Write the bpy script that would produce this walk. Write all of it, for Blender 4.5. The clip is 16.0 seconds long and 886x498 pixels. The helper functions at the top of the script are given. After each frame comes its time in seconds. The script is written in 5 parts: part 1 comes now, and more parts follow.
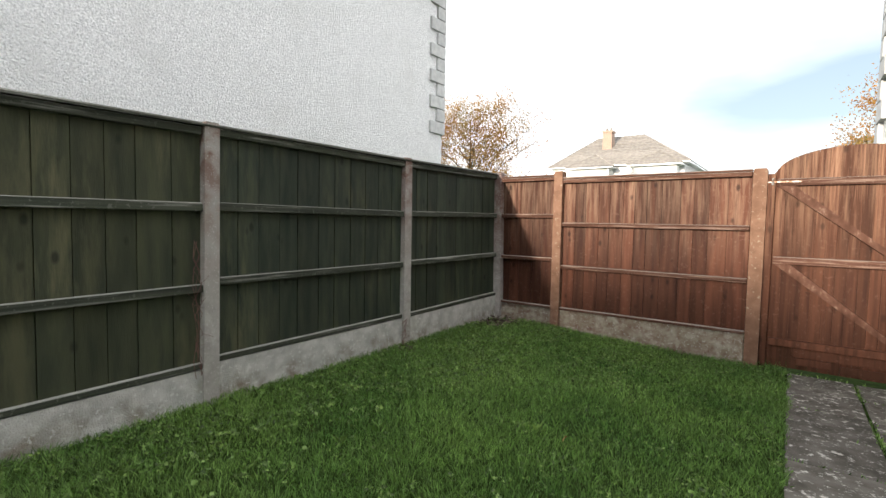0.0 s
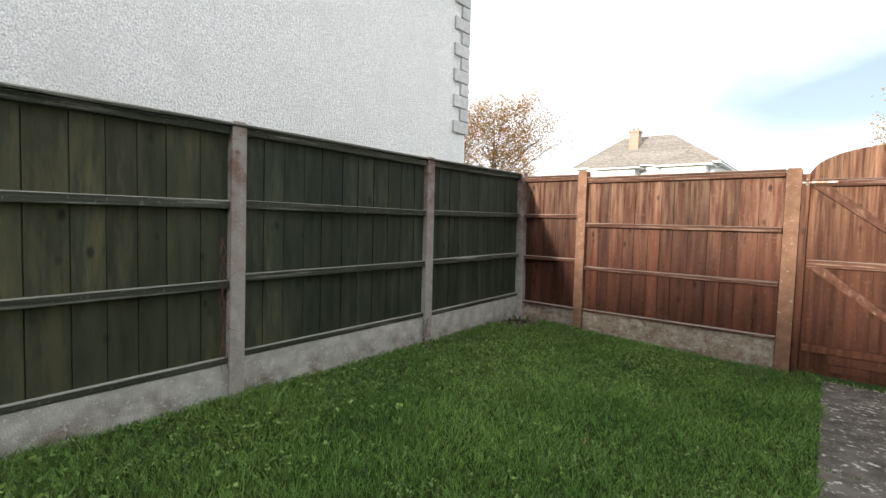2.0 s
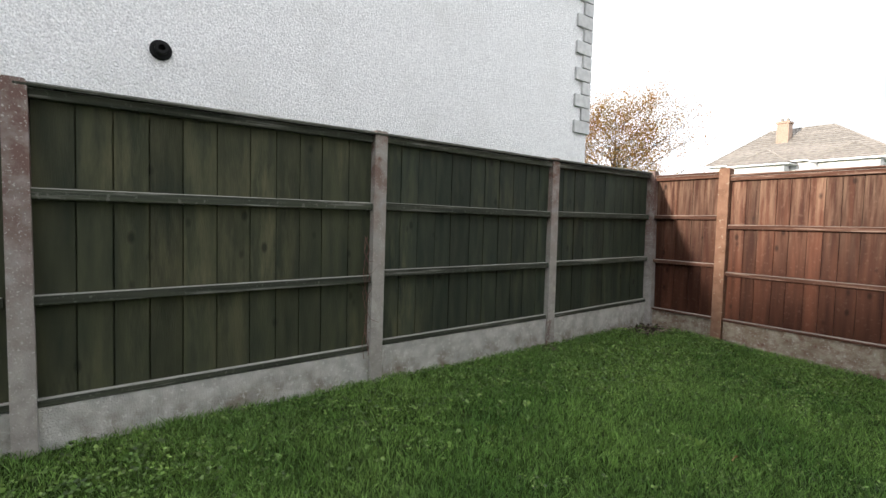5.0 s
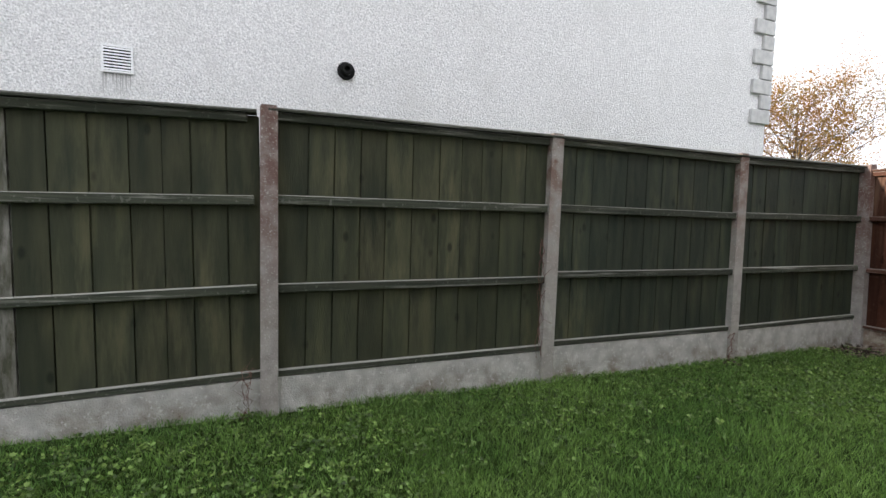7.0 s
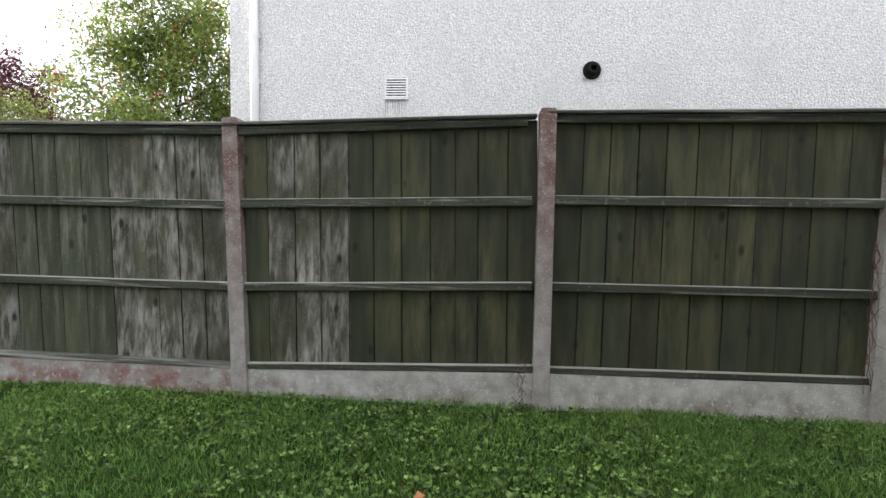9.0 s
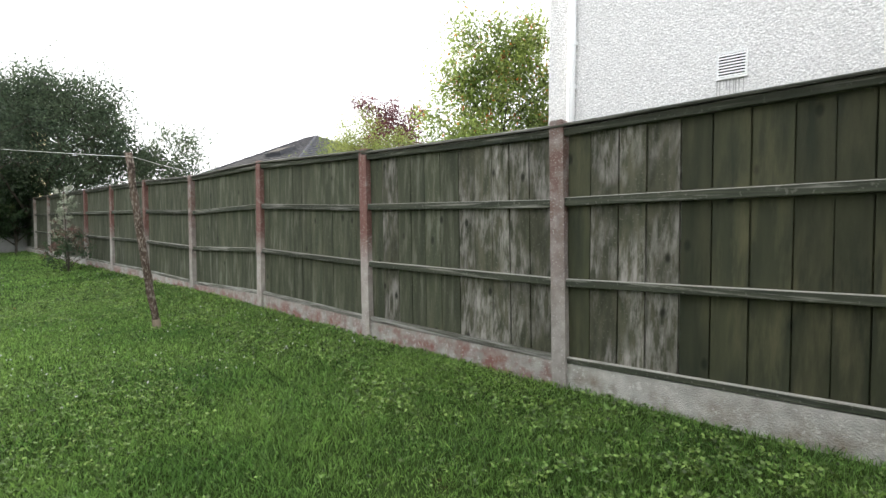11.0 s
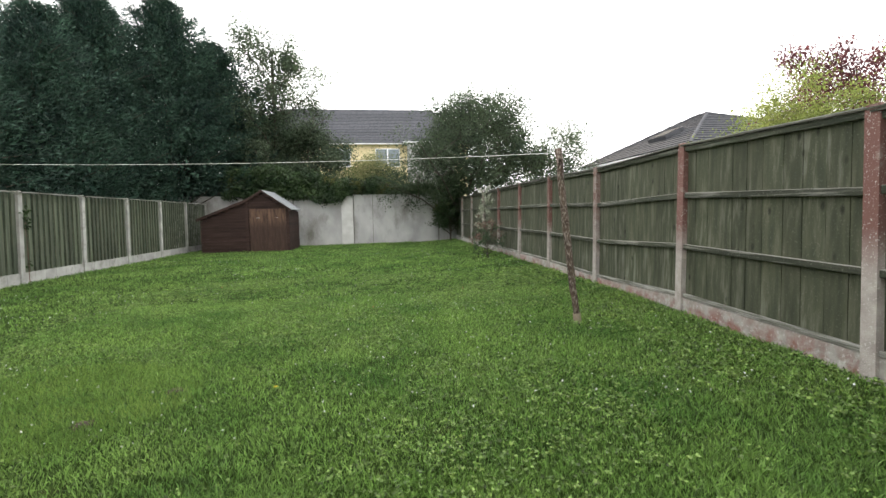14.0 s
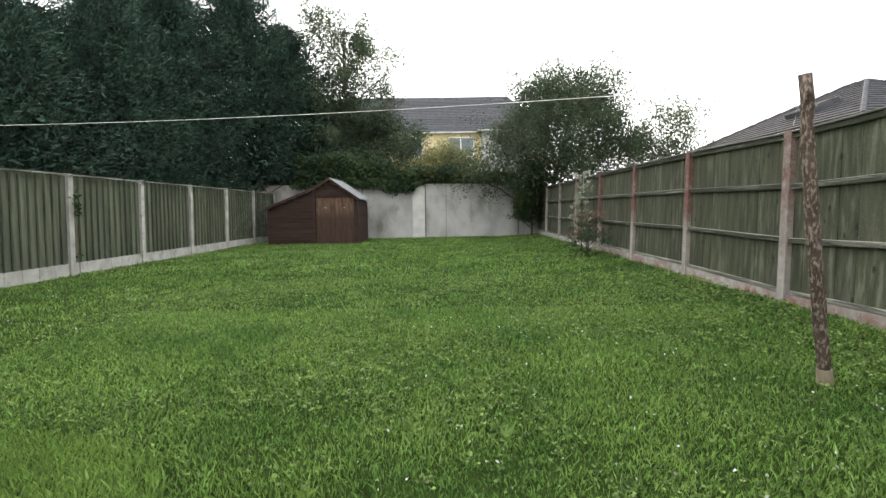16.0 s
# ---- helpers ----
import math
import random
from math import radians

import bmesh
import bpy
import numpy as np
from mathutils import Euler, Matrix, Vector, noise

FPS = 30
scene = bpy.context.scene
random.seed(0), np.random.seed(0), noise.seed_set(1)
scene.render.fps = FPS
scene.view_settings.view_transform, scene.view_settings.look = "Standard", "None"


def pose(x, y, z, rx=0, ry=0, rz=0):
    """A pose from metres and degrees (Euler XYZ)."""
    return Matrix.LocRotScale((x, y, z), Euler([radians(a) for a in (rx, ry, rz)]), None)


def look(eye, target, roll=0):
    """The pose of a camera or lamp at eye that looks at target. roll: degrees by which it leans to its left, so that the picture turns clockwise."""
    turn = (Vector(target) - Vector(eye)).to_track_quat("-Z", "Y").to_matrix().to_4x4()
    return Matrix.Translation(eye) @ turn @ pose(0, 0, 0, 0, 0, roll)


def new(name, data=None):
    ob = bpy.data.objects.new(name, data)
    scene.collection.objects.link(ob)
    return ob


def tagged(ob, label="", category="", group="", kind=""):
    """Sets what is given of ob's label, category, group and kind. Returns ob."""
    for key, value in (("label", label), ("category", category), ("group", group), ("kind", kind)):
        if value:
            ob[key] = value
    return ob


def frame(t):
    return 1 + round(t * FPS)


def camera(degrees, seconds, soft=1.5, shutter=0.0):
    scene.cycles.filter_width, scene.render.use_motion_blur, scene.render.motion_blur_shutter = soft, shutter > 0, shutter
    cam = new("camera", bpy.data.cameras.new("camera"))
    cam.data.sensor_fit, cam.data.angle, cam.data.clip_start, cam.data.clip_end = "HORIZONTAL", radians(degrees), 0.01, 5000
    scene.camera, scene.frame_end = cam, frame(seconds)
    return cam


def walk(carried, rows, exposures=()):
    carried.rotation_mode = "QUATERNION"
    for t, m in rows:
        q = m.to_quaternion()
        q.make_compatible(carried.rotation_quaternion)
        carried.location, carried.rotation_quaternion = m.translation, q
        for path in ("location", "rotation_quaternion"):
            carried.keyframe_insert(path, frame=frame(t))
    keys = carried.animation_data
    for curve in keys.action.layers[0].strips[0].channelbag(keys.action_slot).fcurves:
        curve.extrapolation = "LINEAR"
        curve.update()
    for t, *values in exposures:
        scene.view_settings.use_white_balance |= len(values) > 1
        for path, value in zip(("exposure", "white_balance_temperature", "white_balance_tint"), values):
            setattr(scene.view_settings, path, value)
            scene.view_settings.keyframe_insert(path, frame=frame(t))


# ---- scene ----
cam = camera(86.9, 16.0)
PATH = [
    (0, (0.366, 0.282, 1.421), (-0.826, 1.883, 1.302), 1.0),
    (0.5, (0.364, 0.271, 1.415), (-0.845, 1.86, 1.295), 1.1),
    (1, (0.376, 0.283, 1.412), (-0.85, 1.859, 1.292), 1.2),
    (1.5, (0.376, 0.289, 1.411), (-0.868, 1.851, 1.291), 1.3),
    (2, (0.372, 0.285, 1.411), (-0.895, 1.827, 1.291), 1.4),
    (2.5, (0.367, 0.272, 1.398), (-0.943, 1.779, 1.28), 1.4),
    (3, (0.385, 0.259, 1.387), (-0.991, 1.706, 1.271), 1.4),
    (3.5, (0.374, 0.253, 1.395), (-1.057, 1.645, 1.276), 1.3),
    (6, (0.31, -0.046, 1.372), (-1.419, 0.951, 1.253), 1.5),
    (6.5, (0.279, -0.144, 1.385), (-1.523, 0.716, 1.259), 1.5),
    (7, (0.245, -0.232, 1.382), (-1.618, 0.483, 1.255), 1.5),
    (7.5, (0.212, -0.331, 1.377), (-1.702, 0.235, 1.249), 1.4),
    (8, (0.189, -0.461, 1.377), (-1.775, -0.104, 1.246), 1.4),
    (8.5, (0.176, -0.574, 1.358), (-1.816, -0.455, 1.23), 1.3),
    (11, (0.166, -0.8, 1.269), (-1.356, -2.093, 1.154), 0.2),
    (11.5, (0.221, -0.86, 1.249), (-1.102, -2.356, 1.137), 0.2),
    (12, (0.272, -0.96, 1.209), (-0.836, -2.622, 1.104), 0.5),
    (12.5, (0.359, -1.086, 1.186), (-0.528, -2.875, 1.077), 1.0),
    (13, (0.383, -1.259, 1.246), (-0.274, -3.143, 1.115), -0.0),
    (13.5, (0.414, -1.476, 1.253), (-0.053, -3.416, 1.118), -0.3),
    (14, (0.433, -1.697, 1.306), (0.182, -3.676, 1.159), -1.1),
    (14.5, (0.473, -2.012, 1.284), (0.415, -4.006, 1.139), -1.1),
    (15, (0.547, -2.523, 1.24), (0.564, -4.517, 1.087), -0.9),
    (15.5, (0.606, -3.13, 1.212), (0.634, -5.124, 1.052), -0.7),
    (16, (0.67, -3.815, 1.2), (0.708, -5.808, 1.032), -0.6),
]
walk(cam, [(t, look(eye, target, roll)) for t, eye, target, roll in PATH], [(0, 1.12, 6250, 10), (3.5, 1.12, 6150, 10), (7, 1.12, 6080, 13), (8.7, 1.22, 6080, 13), (11, 1.45, 6250, 10), (13, 1.52, 6450, 10), (16, 1.42, 6450, 10)])

# ---- light ----
SUN_AZ, SUN_EL = -6.0, 11.6
world = bpy.data.worlds.new("overcast_sky")
scene.world = world
world.use_nodes = True
wn, wl = world.node_tree.nodes, world.node_tree.links
wn.clear()
sky = wn.new("ShaderNodeTexSky")
sky.sky_type, sky.sun_disc = "NISHITA", False
sky.sun_elevation, sky.sun_rotation = radians(SUN_EL), radians(180 - SUN_AZ)
sky.air_density, sky.dust_density = 1.0, 2.0
skyb = wn.new("ShaderNodeBackground")
skyb.inputs[1].default_value = 0.075
wl.new(sky.outputs[0], skyb.inputs[0])
cloud = wn.new("ShaderNodeBackground")
cloud.inputs[0].default_value, cloud.inputs[1].default_value = (1.0, 0.99, 0.97, 1), 1.15
tc = wn.new("ShaderNodeTexCoord")
mp = wn.new("ShaderNodeMapping")
mp.inputs["Scale"].default_value = (1.0, 1.0, 3.2)
mp.inputs["Location"].default_value = (0.35, 0.1, 0.2)
cn = wn.new("ShaderNodeTexNoise")
cn.inputs["Scale"].default_value, cn.inputs["Detail"].default_value = 1.6, 5
cr = wn.new("ShaderNodeValToRGB")
cr.color_ramp.elements[0].position, cr.color_ramp.elements[1].position = 0.12, 0.72
cr.color_ramp.elements[0].color = (0.14, 0.14, 0.14, 1)
gap = wn.new("ShaderNodeVectorMath")
gap.operation = "DISTANCE"
gap.inputs[1].default_value = (0.06, 0.97, 0.20)
gs = wn.new("ShaderNodeVectorMath")
gs.operation = "MULTIPLY"
gs.inputs[1].default_value = (0.75, 1.0, 2.1)
gs2 = wn.new("ShaderNodeVectorMath")
gs2.operation = "MULTIPLY"
gs2.inputs[0].default_value = (0.06, 0.97, 0.20)
gs2.inputs[1].default_value = (0.75, 1.0, 2.1)
gm = wn.new("ShaderNodeMath")
gm.operation = "MULTIPLY_ADD"
gm.inputs[1].default_value, gm.inputs[2].default_value = 0.9, -0.40
ga = wn.new("ShaderNodeMath")
ga.operation = "ADD"
wm = wn.new("ShaderNodeMixShader")
wo = wn.new("ShaderNodeOutputWorld")
wl.new(tc.outputs["Generated"], mp.inputs[0])
wl.new(mp.outputs[0], cn.inputs["Vector"])
wl.new(tc.outputs["Generated"], gs.inputs[0])
wl.new(gs.outputs[0], gap.inputs[0])
wl.new(gs2.outputs[0], gap.inputs[1])
wl.new(cn.outputs["Fac"], gm.inputs[0])
wl.new(gap.outputs["Value"], ga.inputs[0])
wl.new(gm.outputs[0], ga.inputs[1])
wl.new(ga.outputs[0], cr.inputs[0])
wl.new(cr.outputs[0], wm.inputs[0])
wl.new(skyb.outputs[0], wm.inputs[1])
wl.new(cloud.outputs[0], wm.inputs[2])
wl.new(wm.outputs[0], wo.inputs[0])
sun = new("sun", bpy.data.lights.new("sun", "SUN"))
sun.data.energy, sun.data.angle, sun.data.color = 3.9, radians(1.6), (1.0, 0.86, 0.68)
az, el = radians(SUN_AZ), radians(SUN_EL)
sun.matrix_world = look((0, 0, 20), (-math.sin(az) * 10, math.cos(az) * 10, 20 - 10 * math.tan(el)))

# ---- materials ----
def material(name, c1, c2, scale=6.0, rough=0.85, bump=0.3, bscale=60.0, stretch=(1, 1, 1), vary=0.0, stain=None, sscale=1.2, slo=0.5, shi=0.65, island=False, leaf=0.0, spec=0.3, metal=0.0, bdist=0.004, above=None, paled=0.0, knots=0.0, flecks=0.0, fscale=40.0, patch=None, pscale=1.5, fcol=(0.50, 0.49, 0.46)):
    """Two colours mixed by noise, a third as stains (on M_RED and M_GATE as painted sunlight), value varied by object
    or island, and a fine bump.
    """
    m = bpy.data.materials.new(name)
    m.use_nodes = True
    n, l = m.node_tree.nodes, m.node_tree.links
    b = n["Principled BSDF"]
    geo = n.new("ShaderNodeNewGeometry")
    mp = n.new("ShaderNodeMapping")
    mp.inputs["Scale"].default_value = stretch
    l.new(geo.outputs["Position"], mp.inputs[0])
    no = n.new("ShaderNodeTexNoise")
    no.inputs["Scale"].default_value, no.inputs["Detail"].default_value = scale, 6
    l.new(mp.outputs[0], no.inputs["Vector"])
    r = n.new("ShaderNodeValToRGB")
    r.color_ramp.elements[0].position, r.color_ramp.elements[1].position = 0.34, 0.66
    r.color_ramp.elements[0].color, r.color_ramp.elements[1].color = (*c1, 1), (*c2, 1)
    l.new(no.outputs["Fac"], r.inputs[0])
    col = r.outputs[0]
    if stain:
        so = n.new("ShaderNodeTexNoise")
        so.inputs["Scale"].default_value, so.inputs["Detail"].default_value = sscale, 7
        so.inputs["Roughness"].default_value = 0.65
        l.new(mp.outputs[0], so.inputs["Vector"])
        sr = n.new("ShaderNodeMapRange")
        sr.inputs[1].default_value, sr.inputs[2].default_value = slo, shi
        l.new(so.outputs["Fac"], sr.inputs[0])
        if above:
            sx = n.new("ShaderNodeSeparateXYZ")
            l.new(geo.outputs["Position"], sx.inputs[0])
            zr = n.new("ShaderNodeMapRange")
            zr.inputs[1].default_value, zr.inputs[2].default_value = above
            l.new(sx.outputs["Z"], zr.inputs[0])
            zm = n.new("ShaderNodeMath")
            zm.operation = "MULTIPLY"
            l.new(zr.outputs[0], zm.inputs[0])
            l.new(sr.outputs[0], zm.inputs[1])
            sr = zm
        if patch:
            pm = n.new("ShaderNodeMapping")
            pm.inputs["Scale"].default_value = (1.0, 1.0, 0.55)
            l.new(geo.outputs["Position"], pm.inputs[0])
            po = n.new("ShaderNodeTexNoise")
            po.inputs["Scale"].default_value, po.inputs["Detail"].default_value = pscale, 3
            l.new(pm.outputs[0], po.inputs["Vector"])
            pr = n.new("ShaderNodeMapRange")
            pr.inputs[1].default_value, pr.inputs[2].default_value = patch
            l.new(po.outputs["Fac"], pr.inputs[0])
            px = n.new("ShaderNodeMath")
            px.operation = "MULTIPLY"
            l.new(pr.outputs[0], px.inputs[0])
            l.new(sr.outputs[0], px.inputs[1])
            sr = px
        mx = n.new("ShaderNodeMix")
        mx.data_type = "RGBA"
        l.new(sr.outputs[0], mx.inputs["Factor"])
        l.new(col, mx.inputs["A"])
        mx.inputs["B"].default_value = (*stain, 1)
        col = mx.outputs["Result"]
    if knots:
        km = n.new("ShaderNodeMapping")
        km.inputs["Scale"].default_value = (6, 6, 3.2)
        l.new(geo.outputs["Position"], km.inputs[0])
        kv = n.new("ShaderNodeTexVoronoi")
        kv.inputs["Scale"].default_value = 1.0
        l.new(km.outputs[0], kv.inputs["Vector"])
        kr = n.new("ShaderNodeMapRange")
        kr.inputs[1].default_value, kr.inputs[2].default_value, kr.inputs[3].default_value, kr.inputs[4].default_value = 0.07, 0.16, knots, 0.0
        l.new(kv.outputs["Distance"], kr.inputs[0])
        kx = n.new("ShaderNodeMix")
        kx.data_type = "RGBA"
        l.new(kr.outputs[0], kx.inputs["Factor"])
        l.new(col, kx.inputs["A"])
        kx.inputs["B"].default_value = (c1[0] * 0.35, c1[1] * 0.35, c1[2] * 0.35, 1)
        col = kx.outputs["Result"]
    if flecks:
        fn = n.new("ShaderNodeTexNoise")
        fn.inputs["Scale"].default_value, fn.inputs["Detail"].default_value = fscale, 3
        l.new(geo.outputs["Position"], fn.inputs["Vector"])
        fr = n.new("ShaderNodeMapRange")
        fr.inputs[1].default_value, fr.inputs[2].default_value, fr.inputs[4].default_value = 0.62, 0.66, flecks
        l.new(fn.outputs["Fac"], fr.inputs[0])
        fx = n.new("ShaderNodeMix")
        fx.data_type = "RGBA"
        l.new(fr.outputs[0], fx.inputs["Factor"])
        l.new(col, fx.inputs["A"])
        fx.inputs["B"].default_value = (*fcol, 1)
        col = fx.outputs["Result"]
    # Faces that point upward are mixed towards pale grey.
    if paled:
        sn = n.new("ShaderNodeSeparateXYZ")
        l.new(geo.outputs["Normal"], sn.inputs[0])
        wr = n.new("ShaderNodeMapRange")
        wr.inputs[1].default_value, wr.inputs[2].default_value, wr.inputs[4].default_value = 0.45, 0.8, paled
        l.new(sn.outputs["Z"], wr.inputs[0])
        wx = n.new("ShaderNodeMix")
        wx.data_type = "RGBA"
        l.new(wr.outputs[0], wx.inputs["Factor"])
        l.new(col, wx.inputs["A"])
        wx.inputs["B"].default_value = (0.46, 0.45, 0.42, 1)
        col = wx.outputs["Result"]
    if vary:
        if island:
            src = geo.outputs["Random Per Island"]
        else:
            src = n.new("ShaderNodeObjectInfo").outputs["Random"]
        vr = n.new("ShaderNodeMapRange")
        vr.inputs[3].default_value, vr.inputs[4].default_value = 1 - vary, 1 + vary
        l.new(src, vr.inputs[0])
        hs = n.new("ShaderNodeHueSaturation")
        l.new(vr.outputs[0], hs.inputs["Value"])
        l.new(col, hs.inputs["Color"])
        col = hs.outputs[0]
    l.new(col, b.inputs["Base Color"])
    b.inputs["Roughness"].default_value = rough
    b.inputs["Specular IOR Level"].default_value = spec
    b.inputs["Metallic"].default_value = metal
    if bump:
        bo = n.new("ShaderNodeTexNoise")
        bo.inputs["Scale"].default_value, bo.inputs["Detail"].default_value = bscale, 4
        l.new(mp.outputs[0], bo.inputs["Vector"])
        bu = n.new("ShaderNodeBump")
        bu.inputs["Strength"].default_value, bu.inputs["Distance"].default_value = bump, bdist
        l.new(bo.outputs["Fac"], bu.inputs["Height"])
        l.new(bu.outputs[0], b.inputs["Normal"])
    if leaf:
        tr = n.new("ShaderNodeBsdfTranslucent")
        l.new(col, tr.inputs[0])
        ms = n.new("ShaderNodeMixShader")
        ms.inputs[0].default_value = leaf
        l.new(b.outputs[0], ms.inputs[1])
        l.new(tr.outputs[0], ms.inputs[2])
        l.new(ms.outputs[0], n["Material Output"].inputs[0])
    return m


GRAIN_V = (2.6, 2.6, 0.3)
M_GREEN = material("green_stained_timber", (0.016, 0.024, 0.016), (0.033, 0.041, 0.026), 2.2, 0.75, 0.6, 30, (5, 5, 0.8), 0.24, (0.066, 0.068, 0.038), 2.0, 0.48, 0.70, knots=0.7, patch=(0.42, 0.62))
M_BLEACH = material("bleached_green_timber", (0.040, 0.045, 0.028), (0.088, 0.088, 0.060), 2.8, 0.85, 0.7, 30, (7, 7, 1.5), 0.25, (0.265, 0.255, 0.235), 3.4, 0.42, 0.64, knots=0.95, flecks=0.2, fscale=60, patch=(0.38, 0.54), pscale=3.2, fcol=(0.30, 0.29, 0.26))
M_RAIL = material("weathered_rail_timber", (0.026, 0.032, 0.022), (0.055, 0.060, 0.042), 3, 0.85, 0.8, 40, (5, 0.5, 14), 0.22, (0.22, 0.22, 0.195), 2.6, 0.54, 0.68, paled=0.55, flecks=0.25, fscale=40, fcol=(0.24, 0.24, 0.21))
# Sun on the upper boards is painted in: paler tan from z 0.9 up.
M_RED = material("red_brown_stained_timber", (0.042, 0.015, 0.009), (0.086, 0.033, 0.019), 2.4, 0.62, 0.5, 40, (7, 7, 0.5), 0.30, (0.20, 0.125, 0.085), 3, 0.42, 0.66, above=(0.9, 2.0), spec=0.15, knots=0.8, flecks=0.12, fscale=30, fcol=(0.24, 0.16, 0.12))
# Gate boards carry the same painted sunlight towards their top.
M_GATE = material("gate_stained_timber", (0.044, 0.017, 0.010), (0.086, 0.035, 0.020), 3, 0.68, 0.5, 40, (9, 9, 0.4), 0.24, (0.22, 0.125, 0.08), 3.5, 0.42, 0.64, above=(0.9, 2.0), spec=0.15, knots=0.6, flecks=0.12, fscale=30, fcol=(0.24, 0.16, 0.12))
M_REDRAIL = material("red_brown_rail_timber", (0.058, 0.027, 0.018), (0.105, 0.052, 0.036), 3, 0.8, 0.7, 40, (0.6, 6, 14), 0.16, (0.26, 0.19, 0.155), 3, 0.54, 0.68, paled=0.5, spec=0.15, flecks=0.2, fscale=40, fcol=(0.34, 0.28, 0.24))
M_BRACE = material("weathered_brace_timber", (0.070, 0.032, 0.021), (0.125, 0.064, 0.044), 4, 0.8, 0.6, 40, (4, 4, 2.5), 0.1, (0.22, 0.15, 0.12), 4, 0.55, 0.68, spec=0.15)
M_FLOWERHEAD = material("pale_clover_heads", (0.42, 0.45, 0.42), (0.60, 0.62, 0.60), 6, 0.6, 0, spec=0.3)
M_PETAL = material("yellow_petals", (0.65, 0.50, 0.03), (0.80, 0.62, 0.05), 8, 0.5, 0)
M_LITTER = material("dry_orange_leaf", (0.30, 0.13, 0.05), (0.40, 0.2, 0.08), 9, 0.7, 0)
M_EARTH = material("bare_earth", (0.035, 0.027, 0.02), (0.075, 0.058, 0.042), 16, 0.95, 1.0, 40, bdist=0.02)
M_OLIVE = material("pale_olive_timber", (0.062, 0.075, 0.052), (0.106, 0.120, 0.084), 4, 0.85, 0.5, 45, GRAIN_V, 0.28, (0.048, 0.060, 0.042), 2.5, 0.48, 0.68)
M_POST = material("weathered_concrete", (0.28, 0.265, 0.245), (0.37, 0.355, 0.33), 14, 0.92, 0.8, 90, (1, 1, 1), 0.10, (0.16, 0.10, 0.08), 7, 0.36, 0.58, above=(0.7, 1.9), bdist=0.006, flecks=0.6, fscale=75)
M_POSTRED = material("red_splashed_concrete", (0.26, 0.235, 0.22), (0.36, 0.335, 0.315), 9, 0.92, 0.8, 90, (1, 1, 1), 0.1, (0.145, 0.076, 0.066), 5, 0.22, 0.42, above=(0.75, 1.15), bdist=0.006, flecks=0.7, fscale=75)
M_POSTMAUVE = material("mauve_weathered_concrete", (0.27, 0.25, 0.235), (0.38, 0.355, 0.335), 12, 0.92, 0.8, 90, (1, 1, 1), 0.1, (0.165, 0.105, 0.09), 7, 0.26, 0.56, above=(0.45, 1.5), bdist=0.006, flecks=0.7, fscale=75)
M_PANELPALE = material("pale_grey_gravel_board_panel", (0.29, 0.29, 0.275), (0.41, 0.41, 0.39), 4, 0.93, 1.0, 48, (1, 1, 1), 0.06, (0.20, 0.20, 0.17), 5, 0.55, 0.72, bdist=0.01)
M_RAILPALE = material("bleached_bottom_rail_timber", (0.06, 0.062, 0.048), (0.16, 0.16, 0.14), 3, 0.85, 0.8, 40, (5, 0.5, 14), 0.2, (0.34, 0.34, 0.32), 2.8, 0.46, 0.62)
M_POSTBRN = material("brown_stained_concrete", (0.145, 0.078, 0.050), (0.21, 0.122, 0.082), 9, 0.9, 0.9, 90, (1, 1, 1), 0.08, (0.30, 0.24, 0.18), 30, 0.60, 0.68)
M_GRAVEL = material("pale_gravel_board_concrete", (0.36, 0.355, 0.335), (0.52, 0.515, 0.49), 9, 0.93, 1.0, 95, (1, 1, 1), 0.06, (0.17, 0.135, 0.09), 5, 0.44, 0.72, above=(0.24, 0.10), bdist=0.012, flecks=0.55, fscale=36, fcol=(0.62, 0.62, 0.60))
M_GRAVELRED = material("red_splashed_gravel_board_concrete", (0.28, 0.265, 0.245), (0.41, 0.395, 0.375), 9, 0.93, 1.0, 95, (1, 1, 1), 0.06, (0.23, 0.115, 0.10), 4, 0.42, 0.58, above=(0.29, 0.12), bdist=0.012, flecks=0.5, fscale=36, fcol=(0.55, 0.54, 0.52))
M_ROUGHCAST = material("white_pebbledash", (0.55, 0.55, 0.555), (0.86, 0.86, 0.855), 48, 0.9, 1.0, 42, (1, 1, 1), 0, (0.62, 0.62, 0.61), 0.9, 0.52, 0.8, bdist=0.03)
M_QUOIN = material("grey_quoin_concrete", (0.40, 0.40, 0.40), (0.50, 0.50, 0.49), 8, 0.9, 0.3, 60, vary=0.08)
M_SLAB = material("mossy_paving_concrete", (0.05, 0.045, 0.036), (0.125, 0.115, 0.10), 6, 0.92, 0.9, 60, (1, 1, 1), 0.18, (0.42, 0.40, 0.37), 16, 0.58, 0.64, flecks=0.35, fscale=40)
M_SOIL = material("mossy_soil", (0.018, 0.034, 0.008), (0.036, 0.062, 0.015), 14, 0.95, 1.0, 60, (1, 1, 1), 0, (0.04, 0.032, 0.014), 3, 0.62, 0.75, bdist=0.02, spec=0.03)
M_GRASS = material("grass_blades", (0.081, 0.168, 0.038), (0.176, 0.288, 0.070), 0.9, 0.5, 0, vary=0.72, island=True, leaf=0.4, stain=(0.19, 0.295, 0.08), sscale=0.6, slo=0.5, shi=0.68)
M_GRASSLUSH = material("lush_grass_blades", (0.11, 0.20, 0.045), (0.22, 0.34, 0.085), 0.9, 0.5, 0, vary=0.75, island=True, leaf=0.45, stain=(0.19, 0.29, 0.06), sscale=0.7, slo=0.5, shi=0.68)
